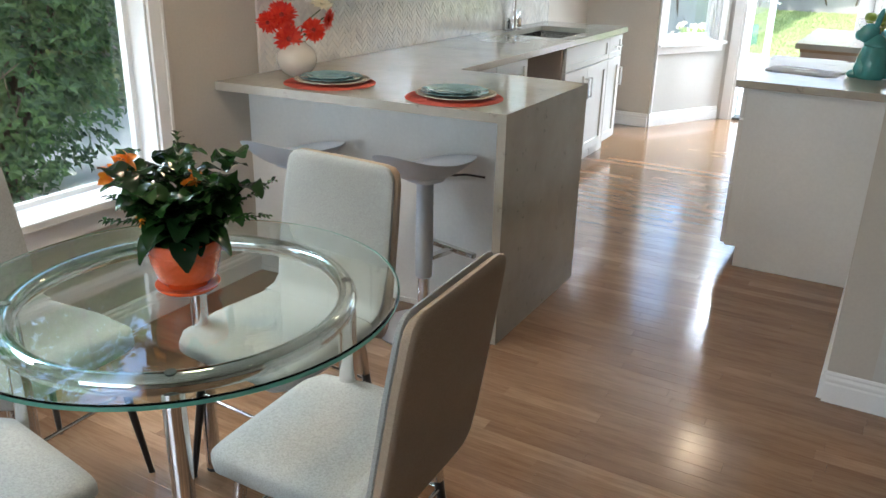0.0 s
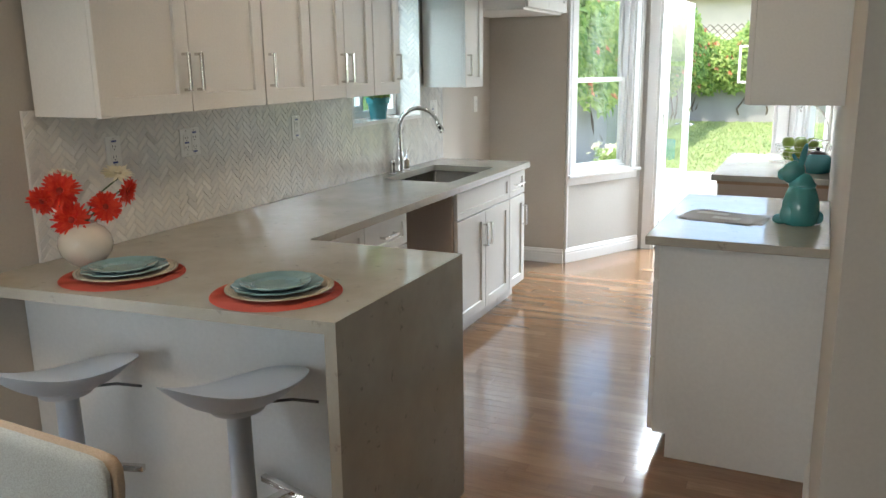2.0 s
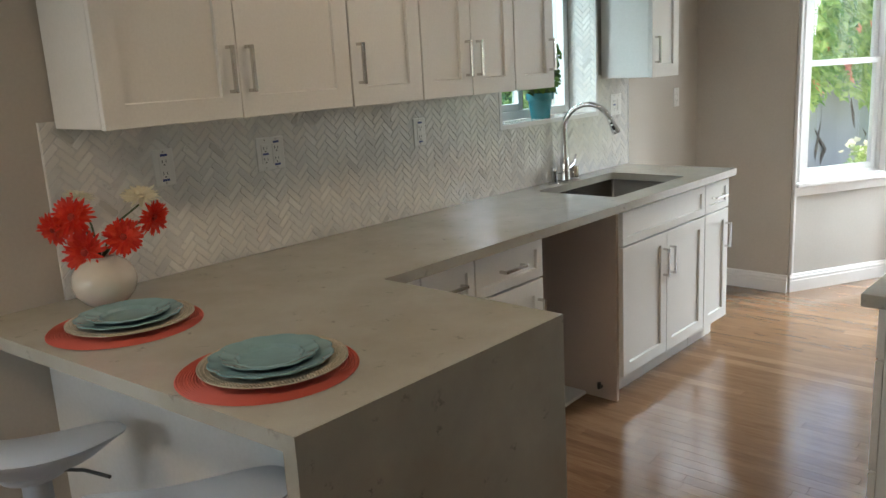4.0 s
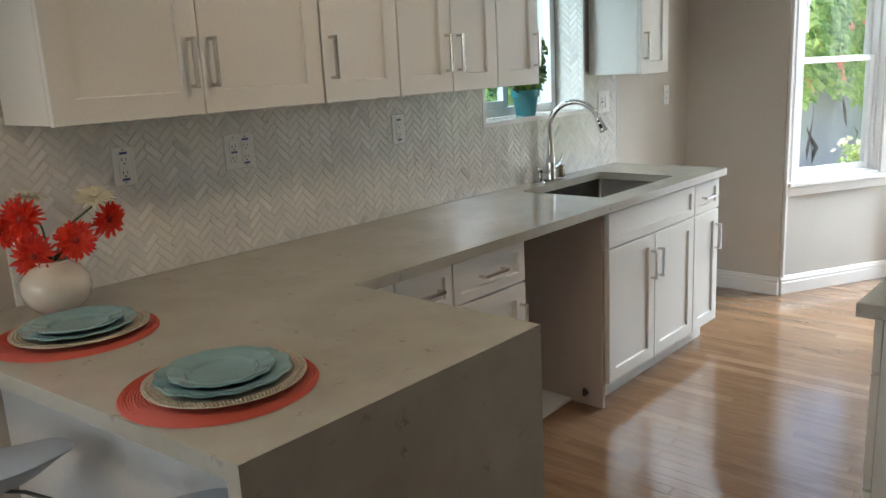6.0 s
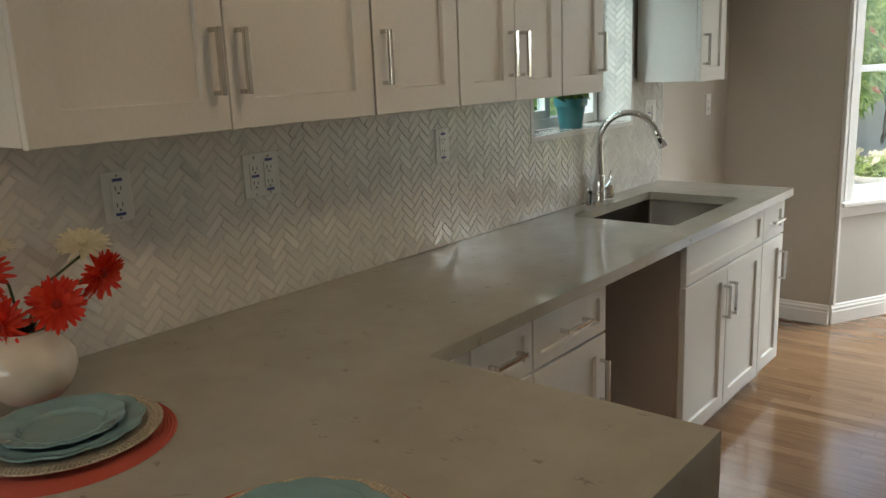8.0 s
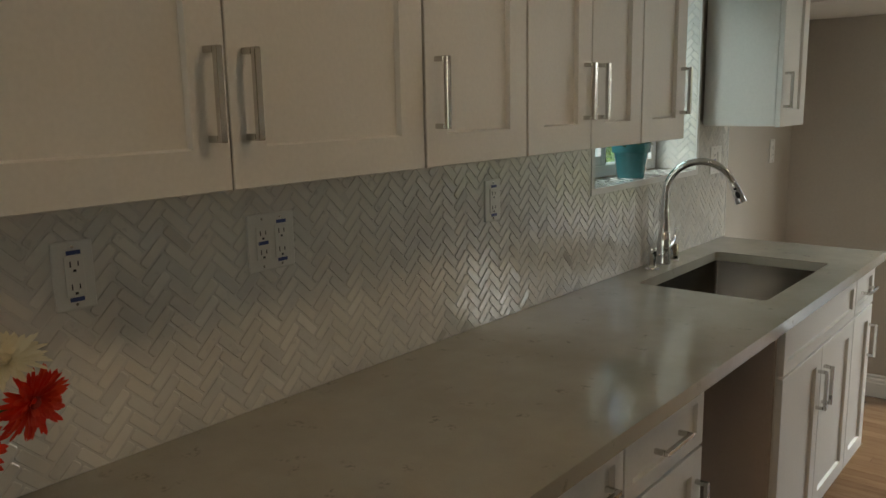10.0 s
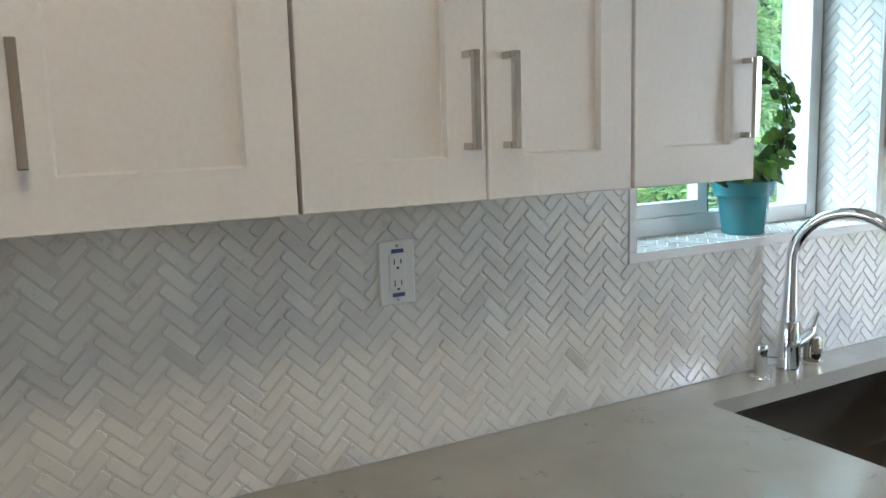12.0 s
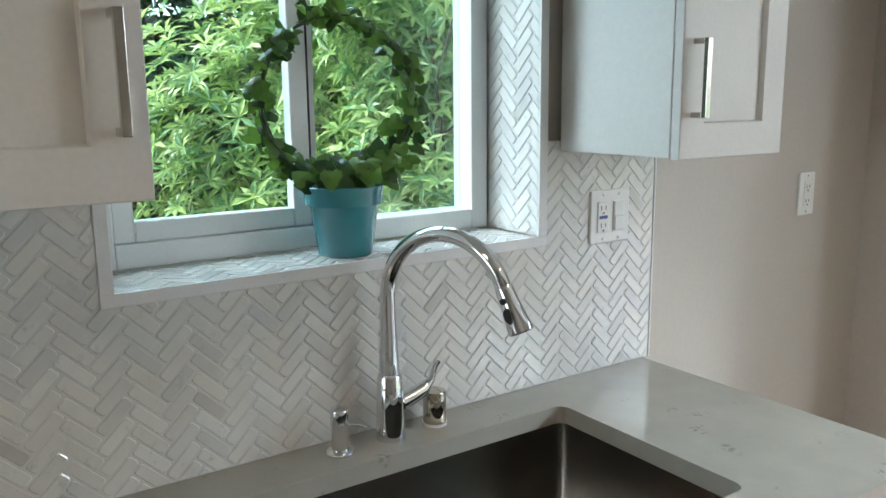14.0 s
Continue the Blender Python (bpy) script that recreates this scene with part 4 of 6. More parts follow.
# peninsula body
pb = thing("peninsula_base", (0, 0, 0), 0, "white painted back and cabinets under the peninsula worktop", "cabinet")
bm = bmesh.new()
prism(bm, [(XW + 0.001, front_y(XW) + 0.195), (-0.691, front_y(-0.691) + 0.205), (-0.691, 3.60), (XW + 0.001, 3.598)], 0.001, ZT - 0.0365)
part("body", bm, M_PANEL, pb, bevel=0.001)
bm = bmesh.new()
ya, yb = front_y(XW) + 0.195, front_y(-0.691) + 0.205
prism(bm, [(XW + 0.001, ya - 0.007), (-0.691, yb - 0.007), (-0.691, yb - 0.0005), (XW + 0.001, ya - 0.0005)], 0.001, 0.022)
part("shoe_moulding", bm, M_TRIM, pb, "thin white shoe moulding")

# worktop with the waterfall end
wt = thing("worktop", (0, 0, 0), 0, "pale grey quartz worktop with a waterfall end on the peninsula", "worktop")
xs = [XW + 0.001, -1.822, -1.403, -1.289, -0.657]
ys = [None, 3.645, 5.165, 5.852, 6.205]
key = {}
bm = bmesh.new()


def slab_vert(i, j, z):
    if (i, j, z) not in key:
        y = front_y(xs[i]) if j == 0 else ys[j]
        x = xs[i] if i < 4 or z == ZT else -0.6908
        if i == 4 and j == 0 and z != ZT:
            y = front_y(x)
        key[i, j, z] = bm.verts.new((x, y, z))
    return key[i, j, z]


cells = {(i, j) for i in range(4) for j in range(4)} - {(3, 1), (3, 2), (3, 3), (1, 2)}
for i, j in cells:
    for z in (ZT - 0.035, ZT):
        bm.faces.new([slab_vert(i, j, z), slab_vert(i + 1, j, z), slab_vert(i + 1, j + 1, z), slab_vert(i, j + 1, z)])
    for di, dj, a, b in ((-1, 0, (i, j), (i, j + 1)), (1, 0, (i + 1, j), (i + 1, j + 1)), (0, -1, (i, j), (i + 1, j)), (0, 1, (i, j + 1), (i + 1, j + 1))):
        if (i + di, j + dj) not in cells:
            bm.faces.new([slab_vert(*a, ZT - 0.035), slab_vert(*b, ZT - 0.035), slab_vert(*b, ZT), slab_vert(*a, ZT)])
part("slab", bm, M_QUARTZ, wt)
bm = bmesh.new()
ends = []
for y_in, y_out in ((front_y(-0.6908), front_y(-0.657)), (3.645, 3.645)):
    ends.append([bm.verts.new(p) for p in ((-0.6908, y_in, 0.0015), (-0.657, y_out, 0.0015), (-0.657, y_out, ZT), (-0.6908, y_in, ZT - 0.035))])
for i in range(4):
    bm.faces.new((ends[0][i], ends[0][(i + 1) % 4], ends[1][(i + 1) % 4], ends[1][i]))
bm.faces.new(ends[0][::-1])
bm.faces.new(ends[1])
part("waterfall_panel", bm, M_QUARTZ, wt)
for cx, cy, a0 in ((-1.822, 5.165, 180), (-1.822, 5.852, 90), (-1.403, 5.852, 0), (-1.403, 5.165, 270)):
    rr = 0.020
    ox = cx + rr if cx < -1.6 else cx - rr
    oy = cy + rr if cy < 5.5 else cy - rr
    bm = bmesh.new()
    prism(bm, [(cx, cy)] + [(ox + rr * math.cos(radians(a0 + 15 * k)), oy + rr * math.sin(radians(a0 + 15 * k))) for k in range(7)], ZT - 0.0345, ZT - 0.0001)
    part("cutout_corner", bm, M_QUARTZ, wt, "rounded corner of the sink cutout")

# sink
sk = thing("sink", (0, 0, 0), 0, "undermounted brushed stainless steel sink bowl", "sink")
sx0, sx1, sy0, sy1, sz0, sz1 = -1.828, -1.397, 5.159, 5.858, 0.69, ZT - 0.0355


def round_rect(x0, x1, y0, y1, r, n=5):
    out = []
    for cx, cy, a0 in ((x1 - r, y1 - r, 0), (x0 + r, y1 - r, 90), (x0 + r, y0 + r, 180), (x1 - r, y0 + r, 270)):
        for k in range(n + 1):
            a = radians(a0 + 90 * k / n)
            out.append((cx + r * math.cos(a), cy + r * math.sin(a)))
    return out


bm = bmesh.new()
loops = []
for inset, z, r in ((-0.012, sz1, 0.02), (0.0, sz1, 0.016), (0.002, sz0 + 0.02, 0.016), (0.008, sz0 + 0.006, 0.02), (0.022, sz0, 0.03)):
    loops.append([bm.verts.new((x, y, z)) for x, y in round_rect(sx0 + inset, sx1 - inset, sy0 + inset, sy1 - inset, r)])
drain = [bm.verts.new(((sx0 + sx1) / 2 + 0.05 * math.cos(a), (sy0 + sy1) / 2 + 0.05 * math.sin(a), sz0 - 0.008)) for a in [radians(38) + 2 * math.pi * k / 24 for k in range(24)]]
loops.append(drain)
for a, b in zip(loops, loops[1:]):
    n = len(a)
    for i in range(n):
        bm.faces.new((a[i], a[(i + 1) % n], b[(i + 1) % n], b[i]))
bm.faces.new(loops[-1])
part("bowl", bm, M_STEEL, sk, smooth=True)
part("drain", lathe([(0, 0.0), (0.02, 0.002), (0.03, 0.0), (0.043, 0.003), (0.049, 0.0035), (0.0495, 0.0)], 24, at=((sx0 + sx1) / 2, (sy0 + sy1) / 2, sz0 - 0.0075)), M_CHROME, sk, "chrome drain", smooth=True)

# faucet
fa = thing("faucet", (-1.884, 5.497, ZT), 0, "polished chrome gooseneck pull-down kitchen faucet beside the sink", "faucet")
part("body", lathe([(0, 0), (0.027, 0), (0.028, 0.004), (0.026, 0.012), (0.0255, 0.06), (0.022, 0.118), (0.021, 0.120), (0.019, 0.122), (0, 0.122)], 28), M_CHROME, fa, smooth=True)
sway = (0.92, 0.39)
R = 0.118
pts = [(0, 0, 0.12), (0, 0, 0.18), (0, 0, 0.24)]
radii = [0.0185, 0.0155, 0.0135]
for k in range(19):
    a = math.pi - math.pi * 0.885 * k / 18
    d = R + R * math.cos(a)
    pts.append((sway[0] * d, sway[1] * d, 0.262 + R * math.sin(a)))
    radii.append(0.0135)
part("spout", tube(pts, radii, None, 20), M_CHROME, fa, smooth=True)
e = Vector(pts[-1])
dr = (e - Vector(pts[-2])).normalized()
part("spray_head", tube([e - dr * 0.002, e + dr * 0.004, e + dr * 0.03, e + dr * 0.066, e + dr * 0.074, e + dr * 0.076], [0.0145, 0.0155, 0.017, 0.021, 0.021, 0.018], None, 22), M_CHROME, fa, "chrome spray head", smooth=True)
ta = Vector((-sway[1], sway[0], 0)) * -1
o = e + dr * 0.045 + ta * 0.0175
bm = tube([o, o + ta * 0.004], [0.008, 0.007], None, 16)
bmesh.ops.translate(bm, vec=-o, verts=bm.verts)
for v in bm.verts:
    v.co += dr * v.co.dot(dr) * 0.7
bmesh.ops.translate(bm, vec=o, verts=bm.verts)
part("button", bm, M_RUBBER, fa, "oval black spray button")
o = e + dr * 0.02 + ta * 0.0155
part("button", tube([o, o + ta * 0.004], [0.0055, 0.005], None, 14), M_RUBBER, fa, "black spray button")
part("lever", tube([(0, 0.022, 0.062), (0, 0.045, 0.068), (0.0, 0.072, 0.078), (0.0, 0.088, 0.092), (0.0, 0.096, 0.115), (0, 0.104, 0.124)], [0.016, 0.015, 0.013, 0.007, 0.005, 0.006], None, 16), M_CHROME, fa, "chrome lever", smooth=True)
sd = thing("soap_dispenser", (-1.880, 5.394, ZT), 0, "small chrome soap dispenser beside the faucet", "soap dispenser")
part("body", lathe([(0, 0), (0.024, 0), (0.025, 0.003), (0.024, 0.005), (0.0150, 0.007), (0.0150, 0.050), (0.0158, 0.051), (0.0158, 0.078), (0.0150, 0.080), (0, 0.0805)], 24), M_CHROME, sd, smooth=True)
part("nozzle", tube([(0.008, 0.010, 0.052), (0.022, 0.030, 0.050), (0.026, 0.036, 0.047)], 0.0028), M_CHROME, sd, smooth=True)
M_WARM_NICKEL = metal("warm_nickel", (0.60, 0.54, 0.46), 0.07)
ag = thing("air_gap", (-1.893, 5.597, ZT), 0, "chrome air gap cap beside the faucet", "sink fitting")
part("base_ring", lathe([(0, 0), (0.0235, 0), (0.0235, 0.0045), (0, 0.0045)], 24), M_PLATE, ag, "white plastic base ring", smooth=True)
part("cap", lathe([(0, 0.005), (0.0218, 0.005), (0.0218, 0.062), (0.0205, 0.065), (0, 0.0655)], 28), M_WARM_NICKEL, ag, "polished warm nickel cap", smooth=True)

# outlets


def outlet(at, turn, label, gangs=("outlet",), sticker=True):
    n = len(gangs)
    o = thing("wall_outlet", at, turn, label, "outlet")
    w = 0.035 + 0.023 * (n - 1)
    part("plate", boxes((0, 0.006, -w, w, -0.0575, 0.0575)), M_PLATE, o, bevel=0.003)
    for k, g in enumerate(gangs):
        y = (k - (n - 1) / 2) * 0.046
        d = part("device", boxes((0.0061, 0.0085, y - 0.0165, y + 0.0165, -0.0335, 0.0335)), M_PLATE, o, bevel=0.0015)
        if g == "outlet":
            n_slot = []
            for z in (-0.019, 0.019):
                n_slot += [(0.0086, 0.009, y - 0.0075, y - 0.0055, z - 0.004, z + 0.006), (0.0086, 0.009, y + 0.0055, y + 0.0075, z - 0.003, z + 0.005), (0.0086, 0.009, y - 0.0025, y + 0.0025, z - 0.012, z - 0.008)]
            for dim in n_slot:
                part("slot", boxes(dim), M_SLOT, d)
            if sticker:
                for z in ((0.039, -0.039) if k == n - 1 else (0.0,)):
                    part("sticker", boxes((0.0087, 0.0092, y - 0.012, y + 0.012, z - 0.0035, z + 0.0035)), M_TAPE, d, "small blue protective sticker")
        else:
            part("rocker", boxes((0.0086, 0.0125, y - 0.014, y + 0.014, -0.031, 0.0)), M_PLATE, d, bevel=0.001)
            part("rocker", boxes((0.0086, 0.0105, y - 0.014, y + 0.014, 0.0005, 0.031)), M_PLATE, d, bevel=0.001)
        for z in (-0.048, 0.048):
            part("screw", lathe([(0, 0.0), (0.0025, 0.0), (0.0025, 0.0008), (0, 0.0012)], 10), M_NICKEL, o).matrix_basis = Matrix.Translation((0.006, y, z)) @ pose(0, 0, 0, 0, 90, 0)
    return o


XT = XW + 0.012
outlet((XT, 3.345, 1.256), 0, "white duplex wall outlet with blue stickers on the herringbone tile")
outlet((XT, 3.748, 1.254), 0, "white double wall outlet plate with blue stickers on the herringbone tile", ("outlet", "outlet"))
outlet((XT, 4.499, 1.256), 0, "white duplex wall outlet with blue stickers on the herringbone tile")
outlet((XT, 6.080, 1.258), 0, "white outlet and rocker switch plate near the end of the tile", ("outlet", "switch"))
outlet((XW, 6.835, 1.250), 0, "white wall outlet on the greige wall of the alcove", sticker=False)
outlet((0.785, 3.09, 0.30), -90, "white wall outlet low on the grey wall", sticker=False)

# ---- right-hand run ----


def mirrored(name, y0, y1, label, fronts, xface, xback):
    """A base cabinet that faces -x, built turned half round about its own place."""
    c = thing(name, (0, 0, 0), 180, label, "cabinet", "white kitchen cabinets")
    part("body", boxes((-xback + 0.001, -xface - 0.0205, -y1 + 0.0005, -y0 - 0.0005, 0.10, ZT - 0.0365)), M_CABINET, c, bevel=0.0012)
    part("toe_kick", boxes((-xback + 0.001, -xface - 0.085, -y1 + 0.001, -y0 - 0.001, 0.001, 0.0995)), M_CABINET, c)
    for kind, a, b, z0, z1, pull in fronts:
        shaker(c, kind, -b, -a, z0, z1, -xface, stile=0.035 if z1 - z0 < 0.2 else 0.055, pull=pull)
    return c


RX = -0.108
mirrored("base_cabinet", 4.238, 5.225, "white base cabinet with three drawers facing the aisle", [("drawer", 4.238, 5.225, 0.728, 0.873, None), ("drawer", 4.238, 5.225, 0.415, 0.722, None), ("drawer", 4.238, 5.225, 0.105, 0.409, None)], RX, XE)
ep = thing("end_panel", (0, 0, 0), 0, "plain white end panel beside the aisle", "panel")
part("panel", boxes((-0.030, XE - 0.001, 4.219, 4.2365, 0.001, ZT - 0.037)), M_PANEL, ep, bevel=0.001)
part("face_strip", boxes((-0.083, -0.0305, 4.224, 4.2365, 0.10, ZT - 0.037)), M_PANEL, ep, bevel=0.001)
rt = thing("worktop", (0, 0, 0), 0, "pale quartz worktop on white cabinets across the aisle", "worktop")
part("slab", boxes((-0.135, XE - 0.001, 4.175, 5.235, ZT - 0.035, ZT)), M_QUARTZ, rt, bevel=0.003)
mirrored("base_cabinet", 6.02, 7.12, "white base cabinet near the garden door", [("drawer", 6.02, 7.12, 0.728, 0.873, None), ("door", 6.02, 6.57, 0.115, 0.722, "right_top"), ("door", 6.57, 7.12, 0.115, 0.722, "left_top")], -0.085, XE)
ep = thing("end_panel", (0, 0, 0), 0, "bare brownish end panel beside the empty range place", "panel")
part("panel", boxes((-0.075, XE - 0.001, 6.000, 6.0185, 0.001, ZT - 0.055)), M_CABINET_IN, ep, bevel=0.001)
part("batten", boxes((-0.085, XE - 0.001, 5.985, 6.018, ZT - 0.0545, ZT - 0.0365)), M_RAWWOOD, ep, "bare plywood batten", bevel=0.001)
rt = thing("worktop", (0, 0, 0), 0, "pale quartz worktop near the garden door", "worktop")
part("slab", boxes((-0.115, XE - 0.001, 5.965, 7.14, ZT - 0.035, ZT)), M_QUARTZ, rt, bevel=0.003)

uc = thing("wall_cabinet", (0, 0, 0), 180, "white wall cabinets over the worktop across the aisle", "cabinet", "white kitchen cabinets")
part("body", boxes((-XE + 0.001, -0.2005, -5.235, -4.225, 1.40, 2.30)), M_CABINET, uc, bevel=0.0015)
shaker(uc, "door", -4.73, -4.225, 1.40, 2.30, -0.18, pull="right")
shaker(uc, "door", -5.235, -4.73, 1.40, 2.30, -0.18, pull="left")
part("trim", boxes((0.205, XE - 0.001, 4.225, 5.235, 2.301, H - 0.001)), M_CABINET, None, "white filler above the wall cabinets", "structure")

# recessed lights
for x, y in ((-0.62, 3.9), (-0.38, 6.15), (-1.0, 1.7), (1.3, 1.3)):
    dl = thing("ceiling_light", (x, y, H), 0, "small round recessed ceiling light, lit warm", "ceiling light", "recessed ceiling lights")
    part("trim_ring", lathe([(0.045, -0.001), (0.075, -0.001), (0.078, -0.004), (0.072, -0.008), (0.05, -0.006), (0.045, -0.001)], 28), M_TRIM, dl, smooth=True)
    part("lens", lathe([(0, -0.002), (0.044, -0.002), (0.044, -0.0015), (0, -0.0015)], 24), M_LAMP, dl, "glowing lamp lens")
for i, (x, y, p) in enumerate(((-0.62, 3.9, 7), (-0.38, 6.15, 2.4), (-1.0, 1.7, 11))):
    l = new("downlight", bpy.data.lights.new("downlight", "SPOT"))
    l.data.energy, l.data.color, l.data.spot_size, l.data.spot_blend, l.data.shadow_soft_size = p * 4, WARM, radians(155), 0.5, 0.12
    l.matrix_world = look((x, y, H - 0.012), (x, y + 0.001, 0))

# ---- on the peninsula ----


def scallop(lobes, amount):
    return lambda a, r, z: 1 + amount * abs(math.cos(a * lobes / 2)) * min(1, r / 0.08) - amount * 0.5


def placemat(at, label):
    t = thing("placemat", at, 0, label, "placemat", "placemats on the peninsula")
    prof = [(0, 0.001)]
    r = 0.006
    while r < 0.188:
        prof += [(r, 0.0015), (r + 0.0025, 0.0038), (r + 0.005, 0.0015)]
        r += 0.0058
    prof += [(r, 0.0008), (0, 0.0006)]
    part("weave", lathe(prof, 64), M_CORAL, t, smooth=False)
    return t


def plate(name, at, r, material, label, lobes, turn=0, rim=0.013, beads=False):
    t = thing(name, at, turn, label, "plate", "plates on the peninsula")
    w = scallop(lobes, 0.05) if lobes else None
    prof = [(0, 0.0035), (r * 0.58, 0.0035), (r * 0.64, 0.0050), (r * 0.672, rim * 0.60), (r * 0.69, rim * 0.68), (r * 0.715, rim * 0.60), (r * 0.95, rim * 0.93), (r * 0.985, rim + 0.0015), (r, rim + 0.0008), (r * 1.002, rim - 0.001), (r * 0.95, rim - 0.0035), (r * 0.68, 0.003), (r * 0.5, 0.0002), (0, 0.0002)]
    part("dish", lathe(prof, 96, wob=w), material, t, smooth=True)
    if beads:
        bm = bmesh.new()
        for ring, n in ((0.955, 130), (0.90, 120), (0.84, 110)):
            for k in range(n):
                a = 2 * math.pi * (k + ring * 5) / n
                c = Vector((r * ring * math.cos(a), r * ring * math.sin(a), 0.0100 + (rim - 0.010) * (ring - 0.73) / 0.23 + 0.0004))
                vs = [bm.verts.new(c + Vector(d) * 0.0024) for d in ((1, 0, 0), (0, 1, 0), (-1, 0, 0), (0, -1, 0), (0, 0, 1))]
                for i in range(4):
                    bm.faces.new((vs[i], vs[(i + 1) % 4], vs[4]))
        part("beading", bm, material, t, "raised beads on the rim")
    return t


for mx, my, tr in ((-0.965, 3.000, 0), (-1.545, 2.978, 25)):
    placemat((mx, my, ZT + 0.0005), "round woven coral placemat on the quartz worktop")
    plate("charger_plate", (mx + 0.003, my + 0.012, ZT + 0.0044), 0.158, M_CHARGER, "beaded champagne-coloured charger plate on a coral placemat", 0, tr, 0.015, True)
    plate("dinner_plate", (mx - 0.004, my + 0.012, ZT + 0.0090), 0.131, M_AQUA, "scalloped pale aqua dinner plate in a stack", 12, tr + 10, 0.019)
    plate("salad_plate", (mx - 0.012, my + 0.014, ZT + 0.0134), 0.103, M_AQUA, "scalloped pale aqua salad plate on top of a stack", 12, tr - 8, 0.019)

va = thing("vase", (-1.765, 3.035, ZT), 0, "round glossy cream ceramic vase in the corner of the worktop", "vase")
part("body", lathe([(0, 0.002), (0.035, 0.0), (0.040, 0.004), (0.060, 0.018), (0.080, 0.042), (0.0875, 0.072), (0.083, 0.100), (0.066, 0.124), (0.050, 0.134), (0.043, 0.140), (0.044, 0.146), (0.040, 0.146), (0.038, 0.138), (0.06, 0.12), (0.07, 0.07), (0, 0.02)], 48), M_CREAM, va, smooth=True)


def gerbera(name, at, to, base_at, r, material, label, seed, petals=30):
    rg = np.random.default_rng(seed)
    head, out = Vector(at), Vector(to).normalized()
    t = thing(name, base_at, 0, label, "flower", "gerbera flowers in the vase")
    h = head - Vector(base_at)
    mid = Vector((h.x * 0.35, h.y * 0.35, h.z * 0.55))
    part("stalk", tube([(0, 0, 0.0), mid, h - out * 0.02, h - out * 0.004], [0.003, 0.0028, 0.0026, 0.004], None, 8), M_STEM, t, smooth=True)
    q = out.to_track_quat("Z", "Y")
    v, f = [], []
    for ring, (rr, tilt, cnt) in enumerate(((1.0, 0.05, petals), (0.92, 0.22, petals), (0.62, 0.5, 20), (0.38, 0.8, 14))):
        for k in range(cnt):
            a = 2 * math.pi * (k + ring * 0.37) / cnt + rg.normal(0, 0.06)
            L = r * rr * rg.uniform(0.86, 1.08)
            w = r * 0.20 * rg.uniform(0.8, 1.15)
            tl = tilt + rg.normal(0, 0.09)
            d = Vector((math.cos(a) * math.cos(tl), math.sin(a) * math.cos(tl), math.sin(tl)))
            s = Vector((-math.sin(a), math.cos(a), 0))
            o = Vector((math.cos(a), math.sin(a), 0)) * r * 0.10
            up = d.cross(s) * -1
            i = len(v)
            curl = rg.uniform(-0.10, 0.04) * r
            for p in (o - s * w * 0.25, o + s * w * 0.25, o + d * L * 0.55 + s * w * 0.5, o + d * L * 0.55 - s * w * 0.5, o + d * L * 0.55 + Vector((0, 0, -0.03 * r)), o + d * L * 0.9 + s * w * 0.3 + Vector((0, 0, curl)), o + d * L * 0.9 - s * w * 0.3 + Vector((0, 0, curl)), o + d * L + Vector((0, 0, curl * 1.6))):
                v.append(tuple(h + q @ p))
            f += [(i, i + 1, i + 4), (i + 1, i + 2, i + 4), (i, i + 4, i + 3), (i + 4, i + 2, i + 5), (i + 4, i + 5, i + 6), (i + 3, i + 4, i + 6), (i + 5, i + 7, i + 6)]
    cloud_part("petals", np.array(v), np.array([x for x in f]), material, t)
    part("flower_eye", lathe([(0, 0.008), (r * 0.12, 0.007), (r * 0.18, 0.003), (r * 0.2, 0), (0, 0)], 16), M_FLOWER_EYE if material is M_RED else M_IVORY, t, "dense centre of the flower", smooth=True).matrix_basis = Matrix.LocRotScale(h, q, None)
    return t


VB = (-1.765, 3.035, ZT + 0.135)
gerbera("gerbera", (-1.795, 2.985, 1.172), (0.45, -0.75, 0.35), VB, 0.062, M_RED, "red gerbera bloom in the cream vase", 1)
gerbera("gerbera", (-1.842, 2.950, 1.140), (0.3, -0.8, -0.25), VB, 0.048, M_RED, "red gerbera bloom in the cream vase", 2)
gerbera("gerbera", (-1.770, 2.995, 1.075), (0.55, -0.7, 0.1), VB, 0.060, M_RED, "red gerbera bloom low on the vase rim", 3)
gerbera("gerbera", (-1.700, 3.075, 1.110), (0.7, -0.35, 0.35), VB, 0.052, M_RED, "orange-red gerbera bloom in the cream vase", 4)
gerbera("gerbera", (-1.690, 3.165, 1.150), (0.75, 0.25, -0.2), VB, 0.050, M_RED, "deep red gerbera bloom seen from the side", 5)
gerbera("gerbera", (-1.700, 3.140, 1.212), (0.3, -0.1, 0.9), VB, 0.050, M_IVORY, "ivory gerbera bloom in the cream vase", 6)
gerbera("gerbera", (-1.815, 3.020, 1.222), (0.1, 0.2, 0.9), VB, 0.046, M_IVORY, "ivory gerbera bloom behind the red ones", 7)

# ---- stools ----


def saddle(u, v):
    """Height of the seat shell at u (towards a wing) and v (towards a low side), each from -1 to 1."""
    wing = 0.044 if u < 0 else 0.020
    roll = max(0.0, u - 0.72) ** 2 * 0.15
    return wing * abs(u) ** 1.9 - roll + 0.004 - 0.010 * v * v + 0.032 * (-0.42 * u - 0.91 * v) + 0.004


SEAT_WAY = 70


